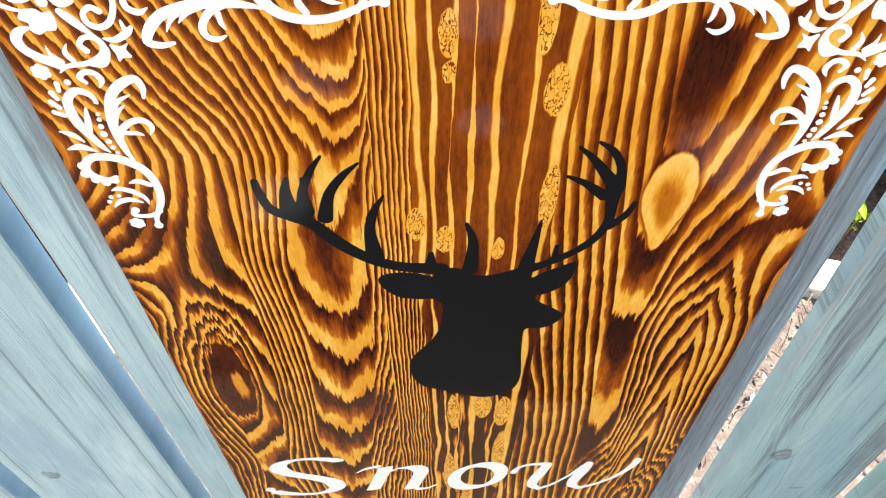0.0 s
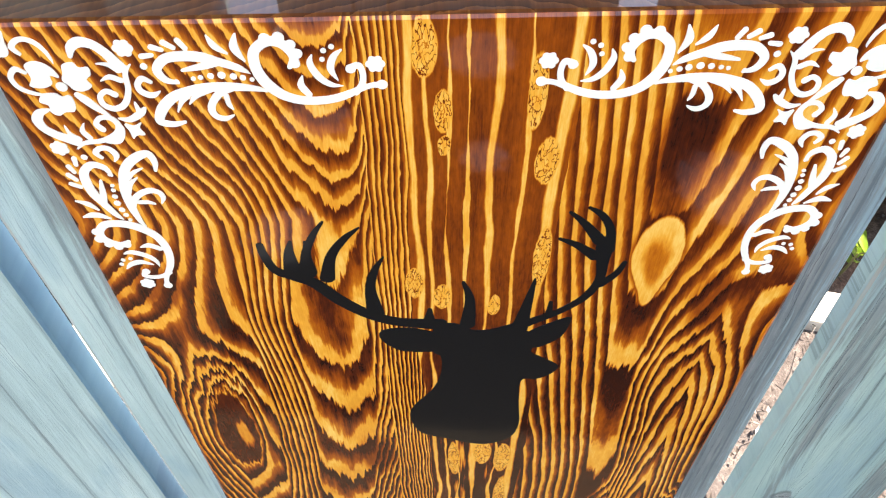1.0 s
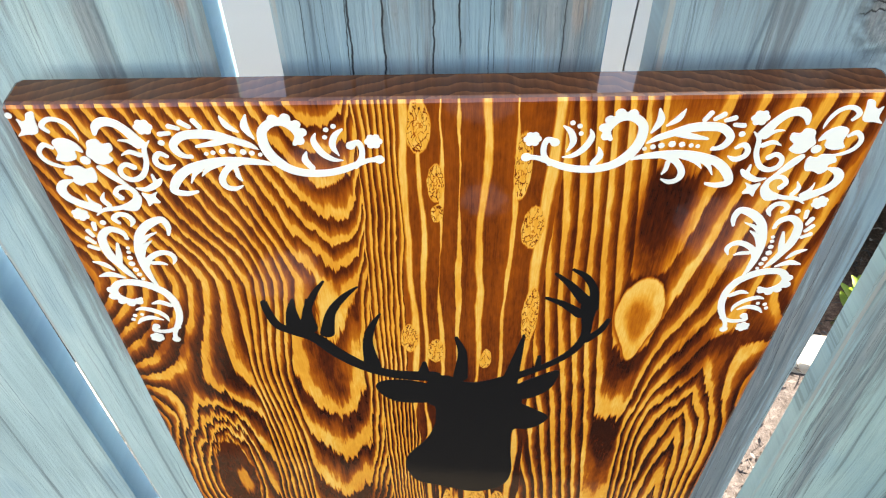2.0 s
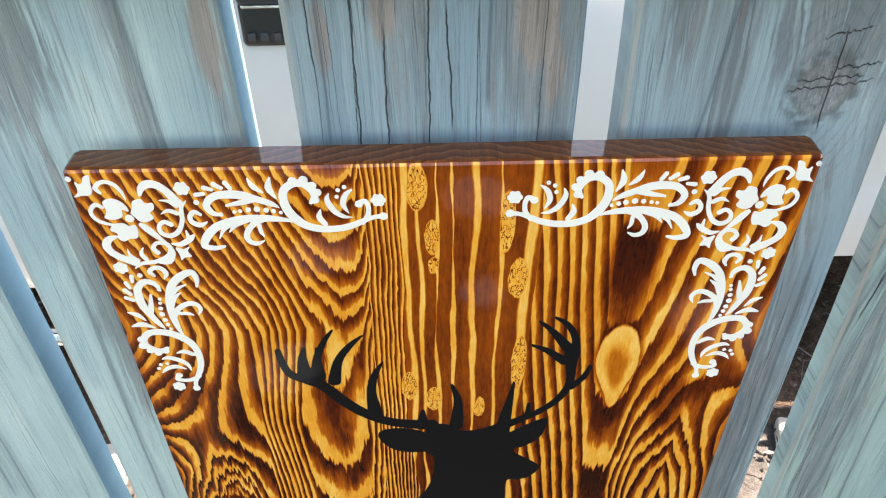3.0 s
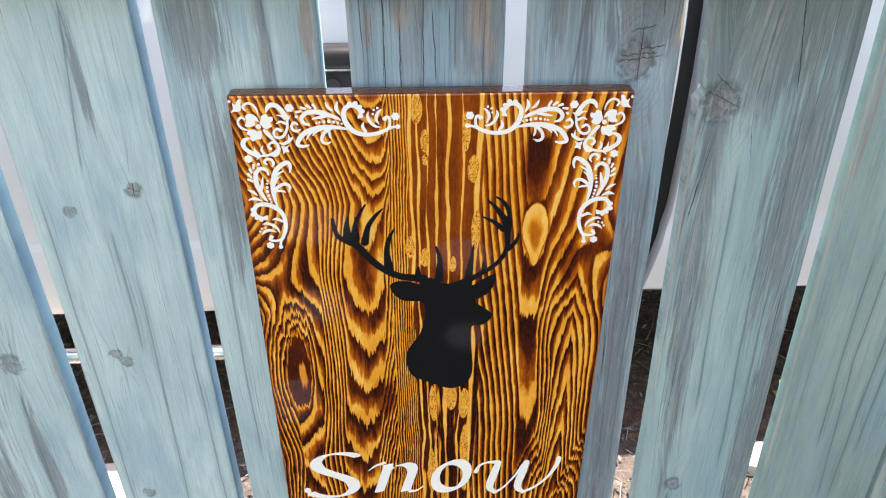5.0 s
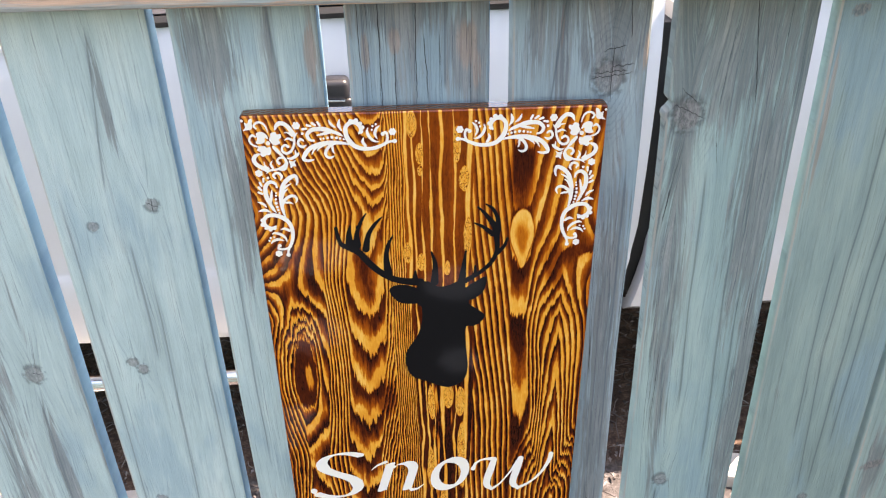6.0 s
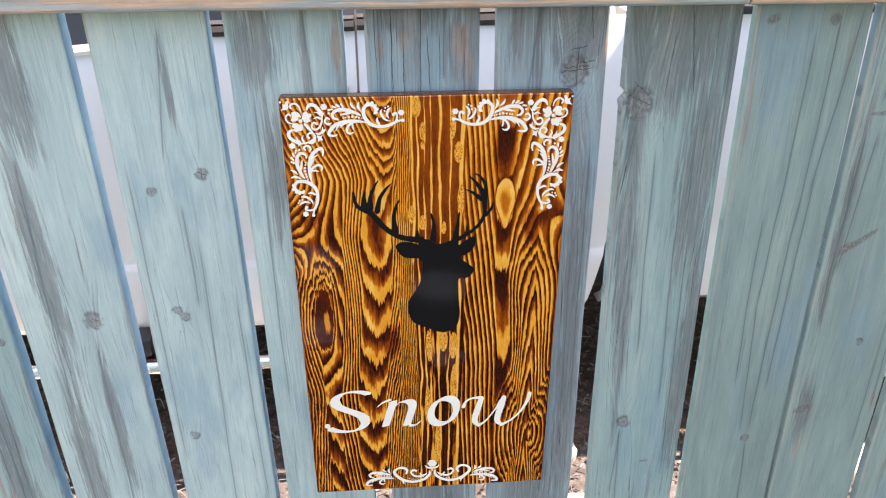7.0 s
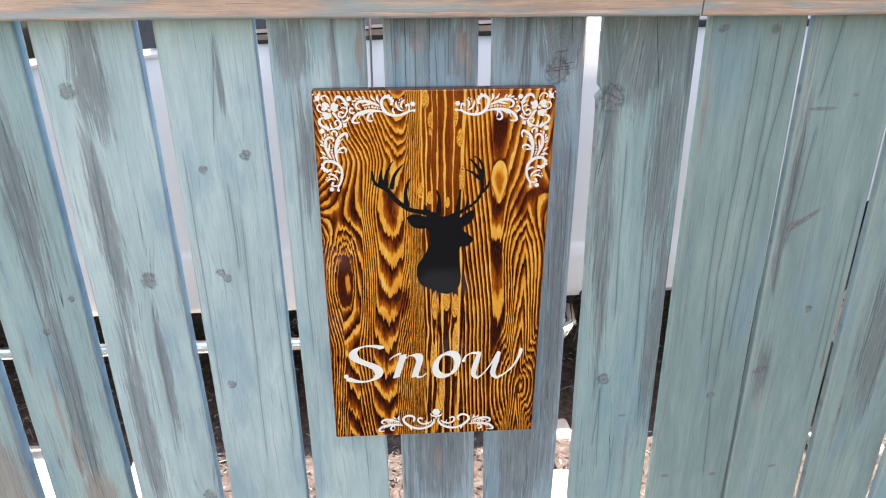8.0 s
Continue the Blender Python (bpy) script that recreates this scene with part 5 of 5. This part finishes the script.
def DEER():
    shapes = []
    shapes += [
        stroke([(-9.73, -12.57), (-9.65, -13.34), (-9.30, -14.50), (-8.41, -15.07), (-7.45, -15.66), (-6.33, -17.14), (-4.93, -18.46), (-3.34, -19.25), (-1.07, -19.58)], [0.21, 0.25, 0.29, 0.37, 0.42, 0.44, 0.42, 0.43, 0.56]),
        stroke([(-8.24, -12.36), (-8.41, -13.24), (-8.44, -14.52)], [0.10, 0.30, 0.50]),
        stroke([(-7.54, -12.37), (-7.65, -13.39), (-7.80, -14.81)], [0.07, 0.18, 0.55]),
        stroke([(-6.51, -10.98), (-7.06, -11.89), (-7.58, -13.26), (-7.64, -14.72)], [0.08, 0.20, 0.28, 0.50]),
    ]
    shapes += [
        stroke([(-4.85, -11.45), (-5.63, -12.25), (-6.38, -13.50), (-6.75, -15.20)], [0.07, 0.22, 0.30, 0.45]),
        stroke([(-3.82, -13.65), (-4.35, -14.80), (-4.64, -16.30), (-4.50, -18.42)], [0.07, 0.24, 0.33, 0.54]),
        stroke([(-1.57, -18.18), (-1.62, -19.24)], [0.14, 0.40]),
        stroke([(0.23, -15.84), (0.59, -17.32), (0.51, -19.62)], [0.12, 0.30, 0.50]),
        stroke([(3.95, -15.69), (3.78, -17.25), (3.44, -20.14)], [0.08, 0.26, 0.55]),
        stroke([(4.98, -17.73), (4.97, -18.87)], [0.14, 0.25]),
    ]
    shapes += [
        stroke([(2.56, -20.34), (4.23, -19.39), (5.64, -18.47), (6.77, -17.27), (7.31, -15.82), (7.26, -14.35), (7.20, -13.21)], [0.50, 0.34, 0.27, 0.28, 0.29, 0.37, 0.52]),
        stroke([(6.05, -10.36), (6.74, -10.91), (7.28, -11.96), (7.45, -13.39)], [0.10, 0.21, 0.26, 0.32]),
        stroke([(5.19, -10.65), (5.96, -11.45), (6.85, -12.69)], [0.10, 0.23, 0.38]),
        stroke([(4.87, -12.52), (5.78, -13.01), (6.80, -13.89)], [0.10, 0.23, 0.36]),
        stroke([(8.40, -14.46), (8.11, -15.33), (7.43, -16.21)], [0.15, 0.23, 0.27]),
    ]
    shapes += [
        blob([(-4.48, -20.43), (-3.78, -19.89), (-2.21, -19.99), (-0.40, -21.05), (-0.63, -22.21), (-2.94, -22.27), (-4.04, -21.53)]),
        blob([(4.06, -20.43), (5.17, -19.63), (6.24, -19.17), (6.02, -20.77), (5.25, -21.73), (4.33, -22.11), (3.58, -21.27)]),
    ]
    shapes += [
        blob([(-1.39, -20.01), (-0.31, -19.49), (1.03, -20.24), (2.98, -19.96), (4.18, -20.72), (4.33, -22.11), (4.37, -22.66), (5.31, -23.42), (6.11, -24.26), (5.59, -25.22), (4.83, -25.66), (3.97, -25.83), (4.00, -28.35), (4.21, -31.40), (3.80, -33.27), (2.70, -34.17), (1.40, -34.30), (-0.70, -33.37), (-2.35, -32.48), (-3.02, -30.61), (-2.84, -28.87), (-1.60, -26.76), (-1.02, -24.82), (-1.00, -22.93), (-1.42, -22.31)]),
    ]
    return shapes


arm, single = ARM(), SINGLE()


def true_place(a, b):
    """The lower designs sit a touch lower towards the right."""
    return a + 0.04, b * (1.0 + 0.00039 * (a + 18.0))


corner = [moved(s, lambda a, b: (a - 18.0, -b), 0.87) for s in arm + single] + [moved(s, lambda a, b: (b - 18.02, -a - 0.72), 0.87) for s in arm]
painted("corner_scroll", corner, WHITE, "white stencilled corner scroll")
painted("corner_scroll", [moved(s, lambda a, b: (-a, b)) for s in corner], WHITE, "white stencilled corner scroll")
# lower ornament: the same leaves twice, back to back round a flower, with small dotted bowls
leaf_pair = [moved(s, lambda a, b: (-10.2 + (a - 5.76) * 0.96, -59.75 - (b - 0.67) * 0.80), 0.86) for s in arm[12:29]]
half = leaf_pair + [
    stroke([(-3.9, -60.9), (-3.75, -60.2), (-4.3, -59.7), (-5.1, -59.75), (-5.7, -60.3), (-5.6, -61.0), (-5.0, -61.7), (-4.45, -62.3), (-4.3, -63.0)], [0.16, 0.24, 0.24, 0.22, 0.24, 0.26, 0.28, 0.26, 0.06]),
    stroke([(-4.6, -62.0), (-3.6, -62.55), (-2.4, -62.65), (-1.1, -62.2), (-0.25, -61.3), (-0.2, -60.5)], [0.22, 0.26, 0.26, 0.26, 0.24, 0.10]),
    stroke([(-2.3, -60.4), (-2.8, -60.25), (-3.1, -60.7), (-2.7, -61.35), (-1.9, -61.6), (-1.0, -61.3), (-0.6, -60.9)], [0.20, 0.20, 0.17, 0.18, 0.20, 0.16, 0.06]),
    stroke([(-1.7, -60.9), (-1.5, -61.4)], [0.08, 0.18]),
] + [dot(a, b, 0.085) for a, b in ((-3.4, -61.95), (-2.95, -62.1), (-2.5, -62.15), (-2.05, -62.1), (-1.6, -61.95), (-1.2, -61.7))]
low = half + [moved(s, lambda a, b: (0.45 - a, b + 0.1)) for s in half]
low += [rosette(0.22, -58.95, 0.72), stroke([(-0.9, -59.3), (-0.5, -59.75), (0.2, -59.9), (0.95, -59.75), (1.3, -59.3)], [0.05, 0.17, 0.16, 0.17, 0.05]), stroke([(0.22, -59.9), (0.22, -60.5)], [0.16, 0.06])]
painted("lower_scroll", [moved(s, true_place) for s in low], WHITE, "white stencilled scroll with a flower")
painted("antlered_silhouette", [moved(s, true_place) for s in DEER()], BLACK, "plain black antlered silhouette")


# the word, in the built-in font, slanted and broadened with a flat nib
def letter(char, left, right, low_z, high_z, slant, thin, nib, extra=()):
    data = bpy.data.curves.new("glyph", "FONT")
    data.body, data.resolution_u = char, 6
    ob = new("glyph", data)
    bpy.context.view_layer.update()
    held = ob.evaluated_get(bpy.context.evaluated_depsgraph_get())
    me = held.to_mesh()
    co = np.array([v.co[:2] for v in me.vertices])
    count = {}
    for f in me.polygons:
        for e in f.edge_keys:
            count[e] = count.get(e, 0) + 1
    edges = [e for e, k in count.items() if k == 1]
    held.to_mesh_clear()
    bpy.data.objects.remove(ob)
    bpy.data.curves.remove(data)
    used = co[sorted({i for e in edges for i in e})]
    lo, hi = used.min(0), used.max(0)
    co = (co - lo) / (hi - lo)
    co = np.column_stack([left + co[:, 0] * (right - left) + (co[:, 1] - 0.5) * slant, low_z + co[:, 1] * (high_z - low_z)])
    cell = 0.045
    gx = np.arange(left - 2.5, right + 2.5, cell)
    gz = np.arange(low_z - 1.0, high_z + 1.0, cell)
    X, Z = np.meshgrid(gx, gz)
    body = outline_distance(X, Z, [(co[a], co[b]) for a, b in edges])
    body = body - thin * np.percentile(body[body > 0], 98)
    field = body.copy()
    steps = max(abs(nib[0]), abs(nib[1]))
    for k in range(-steps, steps + 1):
        shift = np.roll(np.roll(body, round(nib[0] * k / steps), 1), round(nib[1] * k / steps), 0)
        field = np.maximum(field, shift)
    for kind, pts in extra:
        for a, b, r in pts:
            field = np.maximum(field, r - np.hypot(X - a, Z - b))
    film = paint_mesh("letter", gx, gz + 64.0, field, -SIGN_T - 0.0004, -SIGN_T + 0.0002)
    film.materials.append(WHITE)
    done = new("letter", film)
    done.parent = sign
    done["label"] = "white painted letter " + char
    return done


letter("S", -15.2, -8.7, -52.6, -44.0, 1.2, 0.62, (9, 2), [dot(-15.5, -50.8, 0.42)])
letter("n", -6.6, -2.4, -51.65, -46.25, 1.5, 0.60, (9, 3), [stroke([(-7.9, -47.6), (-7.1, -46.85), (-6.0, -46.35)], [0.06, 0.14, 0.22]), stroke([(-3.0, -51.45), (-2.2, -51.35), (-1.4, -50.65)], [0.28, 0.14, 0.05])])
letter("o", -0.3, 4.4, -51.95, -46.05, 1.0, 0.54, (8, 5))
painted("letter", [moved(s, true_place) for s in [
    stroke([(5.0, -47.9), (5.4, -46.9), (6.3, -46.35), (7.5, -46.3)], [0.32, 0.18, 0.16, 0.34]),
    stroke([(7.7, -46.4), (7.3, -48.0), (6.85, -49.8), (6.85, -50.9), (7.5, -51.6)], [0.42, 0.53, 0.53, 0.48, 0.24]),
    stroke([(7.4, -51.65), (8.5, -50.7), (9.8, -48.7), (10.7, -46.9)], [0.24, 0.14, 0.15, 0.26]),
    stroke([(11.1, -46.4), (10.75, -48.0), (10.3, -49.8), (10.3, -50.9), (11.0, -51.6)], [0.42, 0.53, 0.53, 0.48, 0.26]),
    stroke([(10.9, -51.65), (12.5, -50.6), (13.9, -48.9), (14.8, -46.9), (15.0, -45.8)], [0.26, 0.18, 0.22, 0.30, 0.36]),
]], WHITE, "white painted letter w")
